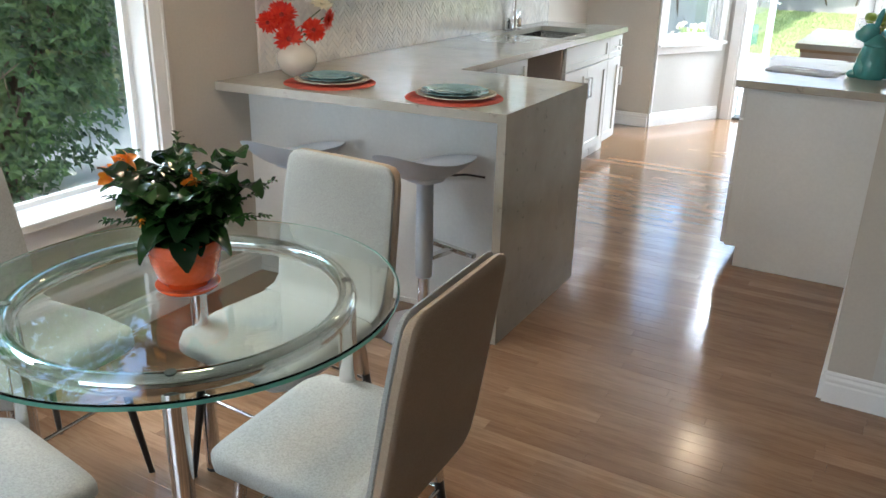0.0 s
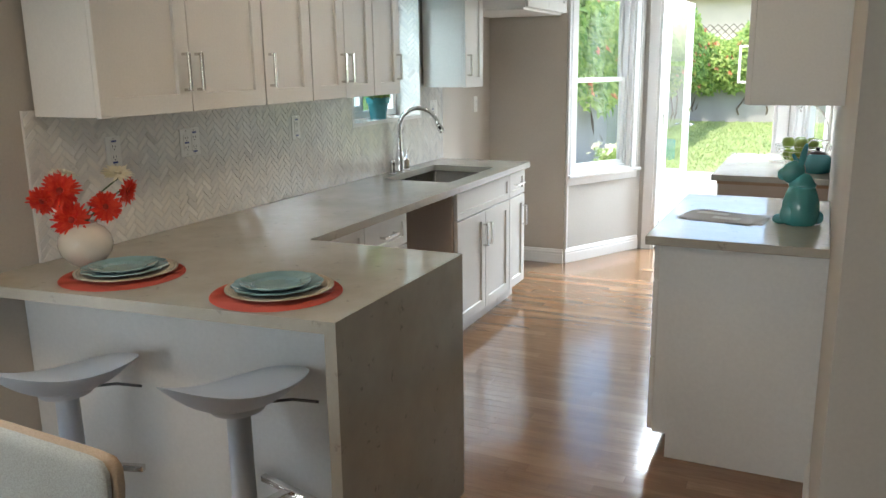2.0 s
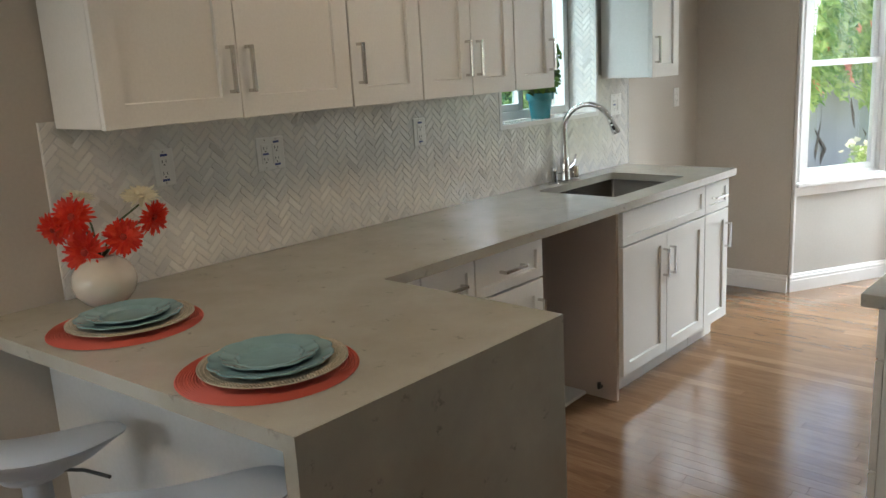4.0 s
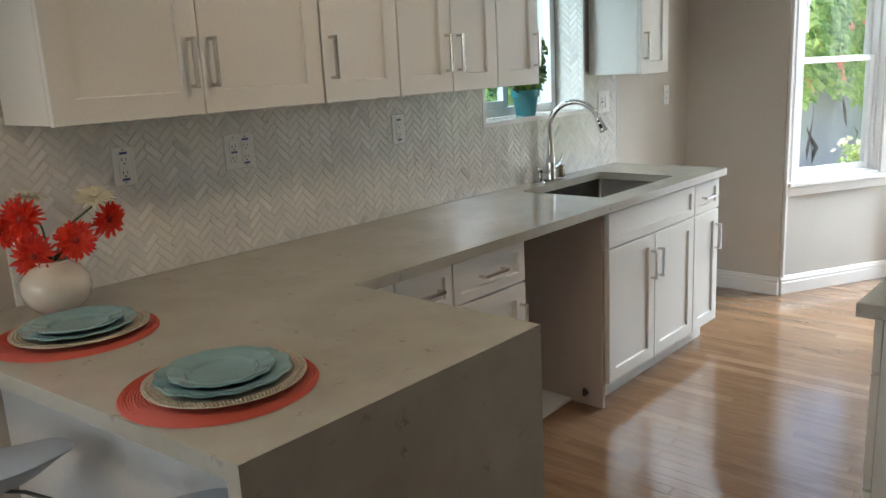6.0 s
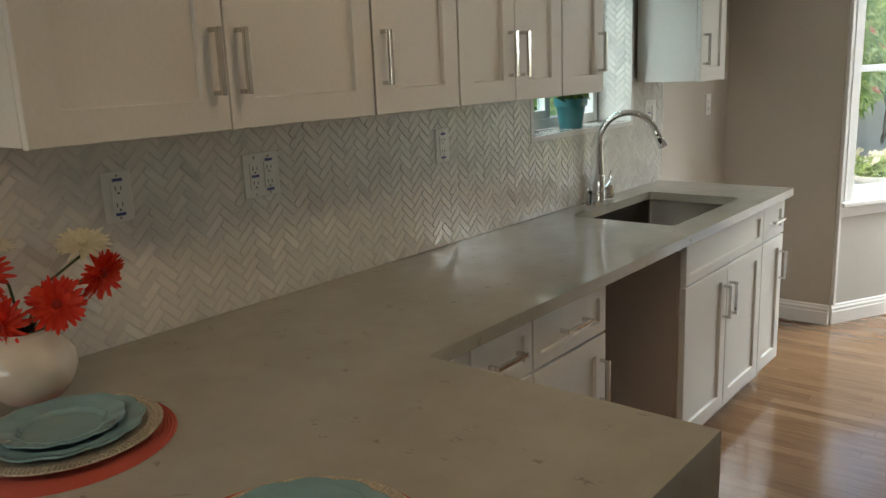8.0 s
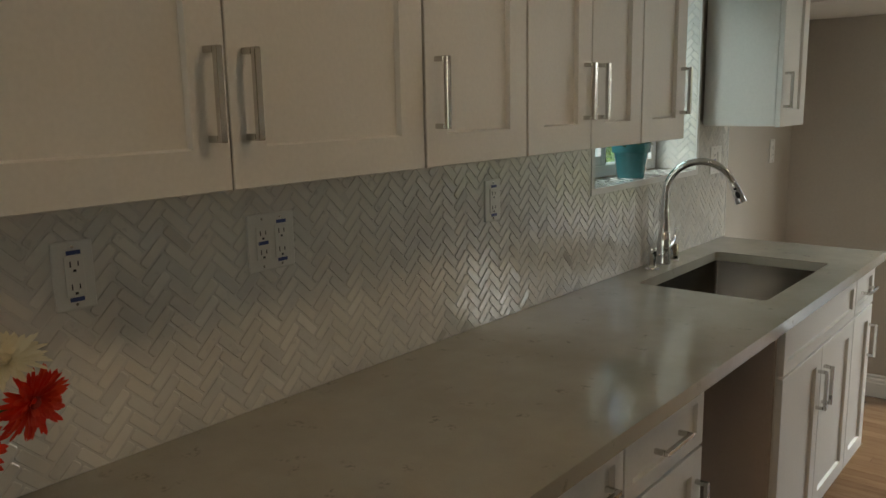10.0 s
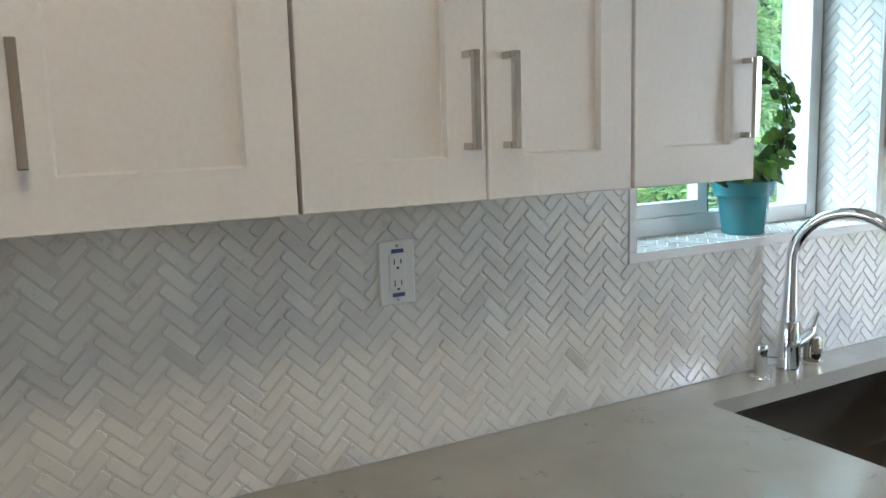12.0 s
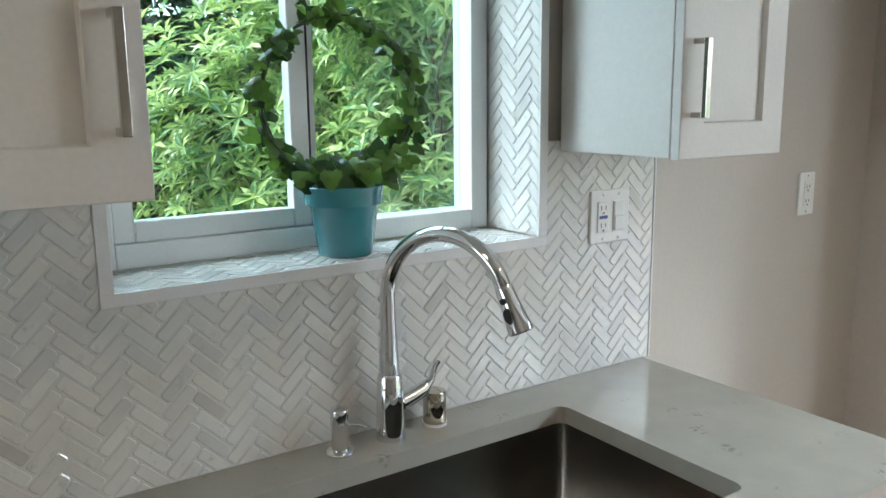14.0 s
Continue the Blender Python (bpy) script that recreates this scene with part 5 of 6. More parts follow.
def bar_stool(at, turn, label):
    s = thing("bar_stool", at, turn, label, "bar stool", "bar stools at the peninsula")
    part("base_disc", lathe([(0, 0.028), (0.03, 0.026), (0.05, 0.016), (0.12, 0.009), (0.183, 0.006), (0.188, 0.003), (0.188, 0.0), (0, 0.0)], 56), M_CHROME, s, "flat round chrome base", smooth=True)
    part("piston", tube([(0, 0, 0.02), (0, 0, 0.30)], 0.0245, None, 24), M_CHROME, s, "chrome piston tube", smooth=True)
    part("column", lathe([(0.030, 0.235), (0.033, 0.237), (0.035, 0.30), (0.034, 0.45), (0.033, 0.632), (0, 0.632), (0, 0.24), (0.030, 0.235)][:6], 28), M_STOOL, s, "tapered grey plastic column", smooth=True)
    fr = part("footrest", boxes((-0.125, 0.125, -0.172, -0.150, 0.300, 0.322)), M_NICKEL, s, "grey metal foot bar", bevel=0.004)
    part("arm", boxes((-0.016, 0.016, -0.1505, -0.033, 0.296, 0.316)), M_NICKEL, s, bevel=0.004)
    spin = radians(SEAT_WAY - turn)
    way = radians(22 - turn)
    lx, ly = math.cos(way), math.sin(way)
    part("lever", tube([(lx * 0.05, ly * 0.05, 0.650), (lx * 0.155, ly * 0.155, 0.662), (lx * 0.228, ly * 0.228, 0.655)], 0.0045, None, 8), M_BLACK, s, "thin black height lever", smooth=True)
    bm = bmesh.new()
    A, B, Z, N, M = 0.212, 0.158, 0.664, 12, 48
    rows = []
    for k in range(N + 1):
        q = k / N
        row = []
        for m in range(M):
            a = 2 * math.pi * m / M
            u, v = q * math.cos(a), q * math.sin(a)
            sq = 1 / (abs(math.cos(a)) ** 2.2 + abs(math.sin(a)) ** 2.2) ** (1 / 2.2)
            x, y = A * q * sq * math.cos(a), B * q * sq * math.sin(a)
            z = Z + 0.030 + saddle(x / A, y / B)
            row.append(bm.verts.new((x, y, z)))
            if q == 0:
                break
        rows.append(row)
    under = []
    for k in range(N, -1, -1):
        q = k / N
        row = []
        for m in range(M):
            a = 2 * math.pi * m / M
            sq = 1 / (abs(math.cos(a)) ** 2.2 + abs(math.sin(a)) ** 2.2) ** (1 / 2.2)
            x, y = A * q * sq * math.cos(a), B * q * sq * math.sin(a)
            depth = 0.005 + 0.070 * max(0.0, 1 - q ** 2.6) ** 1.15
            row.append(bm.verts.new((x * 0.99, y * 0.99, Z + 0.030 + saddle(x / A, y / B) - depth)))
            if q == 0:
                break
        under.append(row)
    chain = rows + under
    for a, b in zip(chain, chain[1:]):
        for i in range(M):
            j = (i + 1) % M
            if len(a) == 1:
                bm.faces.new((a[0], b[i], b[j]))
            elif len(b) == 1:
                bm.faces.new((a[i], a[j], b[0]))
            else:
                bm.faces.new((a[i], a[j], b[j], b[i]))
    bmesh.ops.rotate(bm, cent=(0, 0, 0), matrix=Matrix.Rotation(spin, 3, "Z"), verts=bm.verts)
    part("seat", bm, M_STOOL, s, "moulded light grey plastic saddle seat", smooth=True)
    part("hub", lathe([(0, 0.628), (0.055, 0.628), (0.075, 0.636), (0.085, 0.652), (0.088, 0.668), (0, 0.668)], 32), M_STOOL, s, smooth=True)
    return s


bar_stool((-0.970, 2.800, 0), 166, "light grey plastic gas-lift bar stool near the waterfall end")
bar_stool((-1.510, 2.690, 0), 197, "light grey plastic gas-lift bar stool near the dining window")

# ---- dining corner ----
TC = (-0.776, 1.421)
TZ = 0.745
tb = thing("dining_table", (*TC, 0), 0, "round glass dining table on a chrome tube frame", "table")
part("tabletop", lathe([(0, TZ - 0.012), (0.4780, TZ - 0.012), (0.479, TZ - 0.012), (0.4835, TZ - 0.0085), (0.4845, TZ - 0.006), (0.4835, TZ - 0.0035), (0.479, TZ), (0.4780, TZ), (0, TZ)], 96), M_TABLE_GLASS, tb, "clear greenish glass table top", smooth=True).visible_shadow = False
M_EDGE_GLASS = glazed("green_glass_edge", (0.10, 0.30, 0.23), 0.08, 0.1)
part("glass_edge", lathe([(0.4846, TZ - 0.0105), (0.4854, TZ - 0.008), (0.4854, TZ - 0.004), (0.4846, TZ - 0.0015), (0.4846, TZ - 0.0105)], 96), M_EDGE_GLASS, tb, "green edge of the glass", smooth=True)
ring = [(0.365 * math.cos(a), 0.365 * math.sin(a), TZ - 0.0355) for a in [2 * math.pi * k / 64 for k in range(65)]]
part("ring", tube(ring, 0.0225, None, 16), M_CHROME, tb, "thick chrome tube ring", smooth=True)
for k in range(4):
    a = radians(43 + 90 * k)
    x, y = 0.365 * math.cos(a), 0.365 * math.sin(a)
    part("leg", tube([(x, y, TZ - 0.05), (x, y, 0.012)], 0.0225, None, 18), M_CHROME, tb, "chrome tube leg", smooth=True)
    part("foot", tube([(x, y, 0.012), (x, y, 0.0)], 0.021, None, 16), M_RUBBER, tb)
    part("pad", tube([(x, y, TZ - 0.0135), (x, y, TZ - 0.0125)], 0.012, None, 16), M_RUBBER, tb)


def cushion(bm, rows):
    """A padded slab through rounded cross-sections: rows of (centre, half width vector, half thickness vector)."""
    N = 20
    rings = []
    for c, w, t in rows:
        c, w, t = Vector(c), Vector(w), Vector(t)
        ring = []
        for k in range(N):
            a = 2 * math.pi * (k + 0.5) / N
            ca, sa = math.cos(a), math.sin(a)
            e = 0.28
            ring.append(bm.verts.new(c + w * math.copysign(abs(ca) ** e, ca) + t * math.copysign(abs(sa) ** (e * 1.6), sa)))
        rings.append(ring)
    for a, b in zip(rings, rings[1:]):
        for k in range(N):
            bm.faces.new((a[k], a[(k + 1) % N], b[(k + 1) % N], b[k]))
    bm.faces.new(rings[0][::-1])
    bm.faces.new(rings[-1])
    return bm


def dining_chair(at, turn, label):
    """A chair that faces -y; the origin is under the middle of the seat."""
    c = thing("dining_chair", at, turn, label, "chair", "chairs round the table")
    W, D, SZ = 0.20, 0.20, 0.455
    rows = []
    for k, (y, w, t, z) in enumerate(((-D - 0.020, 0.150, 0.012, SZ - 0.022), (-D - 0.012, 0.180, 0.024, SZ - 0.020), (-D + 0.02, 0.203, 0.032, SZ - 0.015), (-0.05, 0.212, 0.034, SZ - 0.010), (0.08, 0.208, 0.033, SZ - 0.012), (D - 0.01, 0.200, 0.032, SZ - 0.010))):
        rows.append(((0, y, z), (w, 0, 0), (0, 0, t)))
    part("seat", cushion(bmesh.new(), rows), M_FABRIC, c, "oatmeal linen seat cushion", smooth=True)
    rows = [((0, D - 0.060, SZ + 0.010), (0.203, 0, 0), (0, 0.002, -0.012)), ((0, D - 0.022, SZ + 0.018), (0.200, 0, 0), (0, 0.006, -0.011)), ((0, D + 0.001, SZ + 0.046), (0.199, 0, 0), (0, 0.010, -0.004))]
    rows2 = []
    prof = ((0.405, D + 0.000, 0.195), (0.43, D + 0.008, 0.203), (0.50, D + 0.020, 0.209), (0.60, D + 0.036, 0.208), (0.73, D + 0.056, 0.205), (0.846, D + 0.075, 0.199), (0.874, D + 0.079, 0.193), (0.889, D + 0.081, 0.180), (0.895, D + 0.082, 0.160))
    for k, (z, y, w) in enumerate(prof):
        t = 0.017 if k < len(prof) - 2 else (0.013 if k < len(prof) - 1 else 0.006)
        if k > 2:
            rows.append(((0, y - 0.016, z), (w * 0.985, 0, 0), (0, t * 0.62, 0.002)))
        rows2.append(((0, y + 0.005, z - 0.001), (w * 1.004 + 0.002, 0, 0), (0, t, 0.002)))
    part("backrest", cushion(bmesh.new(), rows), M_FABRIC, c, "oatmeal linen backrest front", smooth=True)
    part("back_cover", cushion(bmesh.new(), rows2), M_FABRIC_BACK, c, "taupe upholstered outer back", smooth=True)
    tops = [(-0.15, -0.15), (0.15, -0.15), (-0.15, 0.15), (0.15, 0.15)]
    ends = []
    for x, y in tops:
        e = (x * 1.28, y * 1.32)
        ends.append(e)
        m = (x + (e[0] - x) * 0.3, y + (e[1] - y) * 0.3, 0.42 * 0.7)
        g = part("leg", tube([m, (*e, 0.004)], [0.0125, 0.008], None, 14), M_BLACK, c, "black tapered metal leg", smooth=True)
        part("leg_cap", tube([(x, y, 0.424), m], [0.016, 0.0135], None, 14), M_NICKEL, g, "bright metal sleeve", smooth=True)
        part("glide", tube([(*e, 0.0055), (*e, 0.0)], 0.009, None, 12), M_RUBBER, g)
    zz = 0.27
    q = [(t[0] + (e[0] - t[0]) * 0.36, t[1] + (e[1] - t[1]) * 0.36, zz) for t, e in zip(tops, ends)]
    for a, b in ((0, 1), (1, 3), (3, 2), (2, 0)):
        part("stretcher", tube([q[a], q[b]], 0.0055, None, 10), M_NICKEL, c, "thin chrome stretcher rod", smooth=True)
    part("seat_frame", boxes((-0.155, 0.155, -0.155, 0.155, 0.398, 0.412)), M_BLACK, c, bevel=0.003)
    return c


dining_chair((-0.842, 1.815, 0), -3, "oatmeal linen dining chair between the glass table and peninsula")
dining_chair((-0.397, 1.484, 0), -88, "oatmeal linen dining chair with its taupe back to the aisle")
dining_chair((-0.93, 0.92, 0), 172, "oatmeal linen dining chair on the near side of the glass table")
dining_chair((-1.36, 1.38, 0), 92, "oatmeal linen dining chair between the table and the window")

# potted plant on the table
pp = thing("potted_plant", (-0.774, 1.436, TZ), 0, "orange glazed pot with a glossy dark green plant and orange flowers", "potted plant")


def ribbed(a, r, z):
    return 1 + (0.011 * (abs(math.sin(a * 11 + z * 190)) ** 4 + abs(math.sin(a * 11 - z * 190)) ** 4) if 0.028 < z < 0.094 else 0)


pot = part("pot", lathe([(0, 0.012), (0.048, 0.012), (0.052, 0.016), (0.061, 0.028)] + [(0.062 + 0.015 * math.sin(q / 28 * 1.5), 0.029 + 0.065 * q / 28) for q in range(29)] + [(0.078, 0.096), (0.080, 0.100), (0.080, 0.118), (0.077, 0.120), (0.073, 0.118), (0.071, 0.104), (0, 0.103)], 200, wob=ribbed), M_ORANGE, pp, "orange glazed pot with a lattice relief", smooth=True)
part("saucer", lathe([(0, 0.001), (0.060, 0.0), (0.070, 0.008), (0.071, 0.013), (0.066, 0.012), (0.058, 0.006), (0, 0.006)], 48), M_ORANGE, pp, smooth=True)
part("soil", lathe([(0, 0.106), (0.07, 0.1045), (0.07, 0.1035), (0, 0.1035)], 24), M_SOIL, pp)


def big_leaf(v, f, base_p, d, up, L, W, droop, rg, n=6, wave=0.12, lobes=0.0):
    """A broad leaf: a strip of n steps with a raised margin, bent down towards its tip."""
    s = d.cross(up).normalized()
    i0 = len(v)
    for k in range(n + 1):
        q = k / n
        w = W * (math.sin(math.pi * min(1, q * 0.92 + 0.06)) ** 0.75) * (1 - 0.25 * q) * 0.5 + 0.0005
        if lobes:
            w *= 1 + lobes * math.cos(q * 14)
        c = base_p + d * L * q + up * (L * 0.12 * math.sin(q * 3) - droop * L * q * q) - Vector((0, 0, droop * L * q * q * 0.6))
        rip = wave * W * math.sin(q * 11 + i0)
        v += [tuple(c - s * w + up * (w * 0.35 + rip * 0.3)), tuple(c), tuple(c + s * w + up * (w * 0.35 - rip * 0.3))]
    for k in range(n):
        a = i0 + k * 3
        f += [(a, a + 1, a + 4, a + 3), (a + 1, a + 2, a + 5, a + 4)]


def mesh_part(name, v, f, material, parent, label="", smooth=True):
    me = bpy.data.meshes.new(name)
    me.from_pydata(v, [], f)
    me.materials.append(material)
    for p in me.polygons:
        p.use_smooth = smooth
    ob = new(name, me)
    ob.parent = parent
    return tagged(ob, label)


rg = random.Random(4)
stems = bmesh.new()
v, f = [], []
for k in range(15):
    a = k * 2.4
    rr = rg.uniform(0.03, 0.12)
    h = rg.uniform(0.06, 0.135)
    p0 = Vector((0.02 * math.cos(a), 0.02 * math.sin(a), 0.103))
    p1 = Vector((rr * math.cos(a), rr * math.sin(a), 0.12 + h))
    tube([p0, p0.lerp(p1, 0.5) + Vector((0, 0, 0.02)), p1], [0.003, 0.0026, 0.0018], stems, 6)
    for q in range(15):
        b = a + q * 1.7 + rg.uniform(-0.4, 0.4)
        s = p0.lerp(p1, 0.25 + 0.075 * q)
        el = rg.uniform(-0.1, 0.7)
        d = Vector((math.cos(b) * math.cos(el), math.sin(b) * math.cos(el), math.sin(el)))
        up = (Vector((0, 0, 1)) - d * d.z).normalized()
        big_leaf(v, f, s, d, up, rg.uniform(0.042, 0.066), rg.uniform(0.052, 0.074), rg.uniform(0.1, 0.3), rg, 7, 0.22, 0.08)
for k in range(6):
    a = k * 1.05 + 0.3
    el = rg.uniform(-0.6, 0.0)
    d = Vector((math.cos(a) * math.cos(el), math.sin(a) * math.cos(el), math.sin(el)))
    big_leaf(v, f, Vector((0.05 * math.cos(a), 0.05 * math.sin(a), 0.13)), d, (Vector((0, 0, 1)) - d * d.z).normalized(), 0.066, 0.070, 0.3, rg)
part("stems", stems, M_STEM, pp, smooth=True)
mesh_part("leaves", v, f, M_DARK_LEAF, pp, "glossy dark green pointed leaves")
# fringed side shoots
for tip in ((-0.20, -0.02, 0.18), (0.14, 0.14, 0.235), (0.16, 0.03, 0.19), (0.10, 0.16, 0.14), (0.0, 0.01, 0.345), (-0.15, -0.08, 0.15)):
    v, f = [], []
    tip = Vector(tip)
    s0 = Vector((tip.x * 0.3, tip.y * 0.3, 0.15))
    for q in range(16):
        p = s0.lerp(tip, q / 15)
        side = (tip - s0).normalized()
        for sg in (1, -1):
            d = (side * 0.6 + side.cross(Vector((0, 0, 1))).normalized() * sg + Vector((0, 0, rg.uniform(-0.3, 0.4)))).normalized()
            big_leaf(v, f, p, d, (Vector((0, 0, 1)) - d * d.z).normalized(), rg.uniform(0.014, 0.026), 0.010, 0.1, rg, 3)
    mesh_part("side_shoot", v, f, M_DARK_LEAF, pp, "small feathery green shoot")
for c in ((-0.095, -0.050, 0.285), (-0.115, -0.060, 0.275), (-0.135, -0.065, 0.255), (0.035, 0.015, 0.25), (-0.04, -0.055, 0.165)):
    v, f = [], []
    c = Vector(c)
    for q in range(11):
        d = Vector([rg.gauss(0, 1) for _ in range(3)]).normalized()
        big_leaf(v, f, c, d, d.orthogonal().normalized(), rg.uniform(0.022, 0.036), 0.022, 0.3, rg, 3)
    mesh_part("blossom", v, f, M_ORANGE_PETAL, pp, "bright orange blossom")

# ivy hoop on the window ledge
iv = thing("ivy_plant", (-2.020, 5.488, 1.2310), 0, "ivy on a wire hoop in a teal pot by the window", "potted plant")
part("pot", lathe([(0, 0.0), (0.048, 0.0), (0.050, 0.003), (0.0625, 0.092), (0.063, 0.0925), (0.0705, 0.0935), (0.0735, 0.126), (0.072, 0.128), (0.067, 0.128), (0.063, 0.108), (0, 0.106)], 56), M_TEAL, iv, "teal glazed flower pot", smooth=True)
part("soil", lathe([(0, 0.112), (0.062, 0.109), (0.062, 0.1065), (0, 0.1065)], 24), M_SOIL, iv)
hoop = [(0.02 * math.sin(k), 0.150 * math.sin(2 * math.pi * k / 40), 0.278 - 0.150 * math.cos(2 * math.pi * k / 40)) for k in range(41)]
hoop = [(0.0, y, z) for _, y, z in hoop]
part("hoop", tube(hoop, 0.0022, None, 8), M_BLACK, iv, "dark wire hoop", smooth=True)
bm = bmesh.new()
for k in range(9):
    ph = k * 0.8
    pts = [(0.008 * math.cos(q * 0.9 + ph), 0.150 * math.sin(2 * math.pi * q / 40) * (1 + 0.03 * math.sin(q + ph)), 0.278 - (0.150 + 0.004 * math.cos(q * 1.3 + ph)) * math.cos(2 * math.pi * q / 40)) for q in (range(0, 18) if k % 2 else range(40, 20, -1))]
    tube(pts, 0.0016, bm, 5)
part("vines", bm, M_STEM, iv, "twining ivy stems", smooth=True)


def ivy_leaf(v, f, c, nrm, size, spin):
    n = nrm.normalized()
    a = n.orthogonal().normalized()
    a.rotate(Matrix.Rotation(spin, 3, n))
    b = n.cross(a)
    outline = [(0.0, -0.16), (0.26, -0.36), (0.48, -0.22), (0.52, 0.04), (0.36, 0.24), (0.26, 0.46), (0.0, 0.70), (-0.26, 0.46), (-0.36, 0.24), (-0.52, 0.04), (-0.48, -0.22), (-0.26, -0.36)]
    i = len(v)
    v.append(tuple(c + a * 0.06 * size + n * size * 0.07))
    for x, y in outline:
        v.append(tuple(c + b * x * size + a * y * size - n * size * 0.18 * (x * x + y * y)))
    m = len(outline)
    f.extend([(i, i + 1 + k, i + 1 + (k + 1) % m) for k in range(m)])


v, f = [], []
for k in range(170):
    q = rg.random()
    a = 2 * math.pi * (0.02 + 0.96 * q)
    spread = 0.008 + 0.008 * abs(math.cos(a / 2))
    R = 0.150 + rg.gauss(0, spread)
    c = Vector((rg.gauss(0, 0.018), R * math.sin(a), 0.278 - R * math.cos(a)))
    c.z = max(c.z, 0.115)
    ivy_leaf(v, f, c, Vector((rg.uniform(0.2, 1.0), rg.uniform(-0.7, 0.5), rg.uniform(-0.1, 0.9))), rg.uniform(0.022, 0.040), rg.uniform(0, 6.28))
for k in range(80):
    a = rg.uniform(0, 6.28)
    R = rg.uniform(0.0, 0.082)
    ivy_leaf(v, f, Vector((R * math.cos(a) * 0.8, R * math.sin(a) * 1.3, rg.uniform(0.125, 0.175))), Vector((0.7, rg.uniform(-0.6, 0.6), rg.uniform(0, 1))), rg.uniform(0.026, 0.044), rg.uniform(0, 6.28))
mesh_part("leaves", v, f, M_IVY, iv, "lobed green ivy leaves", smooth=False)

# ---- on the right-hand run ----
jar = thing("animal_cookie_jar", (0.385, 4.62, ZT), 180, "glossy teal ceramic cookie jar in the shape of a sitting bunny", "cookie jar")
def blob(bm, c, r, steps=16, turn=None):
    rings = []
    m = turn or Matrix.Identity(3)
    n = 10
    for i in range(n + 1):
        th = math.pi * i / n
        if i in (0, n):
            rings.append([bm.verts.new(Vector(c) + m @ Vector((0, 0, r[2] * math.cos(th))))])
        else:
            rings.append([bm.verts.new(Vector(c) + m @ Vector((r[0] * math.sin(th) * math.cos(2 * math.pi * k / steps), r[1] * math.sin(th) * math.sin(2 * math.pi * k / steps), r[2] * math.cos(th)))) for k in range(steps)])
    for a, b in zip(rings, rings[1:]):
        for k in range(steps):
            j = (k + 1) % steps
            if len(a) == 1:
                bm.faces.new((a[0], b[k], b[j]))
            elif len(b) == 1:
                bm.faces.new((a[k], a[j], b[0]))
            else:
                bm.faces.new((a[k], a[j], b[j], b[k]))
    return bm


bm = lathe([(0, 0.0), (0.078, 0.0), (0.090, 0.010), (0.098, 0.045), (0.094, 0.090), (0.078, 0.130), (0.066, 0.152), (0.070, 0.157), (0.070, 0.164), (0.060, 0.174), (0.048, 0.190), (0.03, 0.205), (0, 0.21)], 32)
blob(bm, (0.050, 0, 0.210), (0.062, 0.050, 0.046), 16, Euler((0, radians(12), 0)).to_matrix())
blob(bm, (0.098, 0, 0.200), (0.030, 0.030, 0.026))
blob(bm, (0.008, 0.028, 0.270), (0.017, 0.012, 0.058), 12, Euler((radians(-10), radians(-14), 0)).to_matrix())
blob(bm, (0.008, -0.028, 0.270), (0.017, 0.012, 0.058), 12, Euler((radians(10), radians(-14), 0)).to_matrix())
blob(bm, (0.048, 0.050, 0.048), (0.052, 0.038, 0.046))
blob(bm, (0.048, -0.050, 0.048), (0.052, 0.038, 0.046))
blob(bm, (0.090, 0.034, 0.016), (0.046, 0.020, 0.016))
blob(bm, (0.090, -0.034, 0.016), (0.046, 0.020, 0.016))
blob(bm, (-0.090, 0, 0.030), (0.028, 0.028, 0.028))
bmesh.ops.scale(bm, vec=(0.74, 0.76, 0.98), verts=bm.verts)
part("figure", bm, M_TEAL_JAR, jar, smooth=True)

for k, (dx, dy, tr) in enumerate(((0, 0, -12), (0.018, 0.012, -20), (0.03, -0.008, -5))):
    sh = thing("paper_sheet", (0.085 + dx, 4.650 + dy, ZT + 0.0008 + 0.0016 * (2 - k)), tr, "printed brownish paper sheet in a small fan on the worktop", "paper", "papers on the worktop")
    bm = bmesh.new()
    n = 8
    grid = [[bm.verts.new((-0.15 + 0.30 * i / n, -0.11 + 0.22 * j / 4, 0.0015 * math.sin(i * 0.9 + k) * (i / n))) for j in range(5)] for i in range(n + 1)]
    for i in range(n):
        for j in range(4):
            bm.faces.new((grid[i][j], grid[i + 1][j], grid[i + 1][j + 1], grid[i][j + 1]))
    part("sheet", bm, M_PAPER, sh, solid=0.0004)
    if k == 0:
        part("print", boxes((-0.11, 0.02, 0.015, 0.06, 0.0030, 0.0032), (-0.02, 0.09, -0.07, -0.02, 0.0030, 0.0032)), M_PAPER_W, sh, "pale printed blocks")
        part("print", boxes(*[(-0.12 + 0.0, 0.06, 0.075 + 0.006 * i, 0.077 + 0.006 * i, 0.0030, 0.0032) for i in range(4)]), M_SLOT, sh, "dark printed lines")

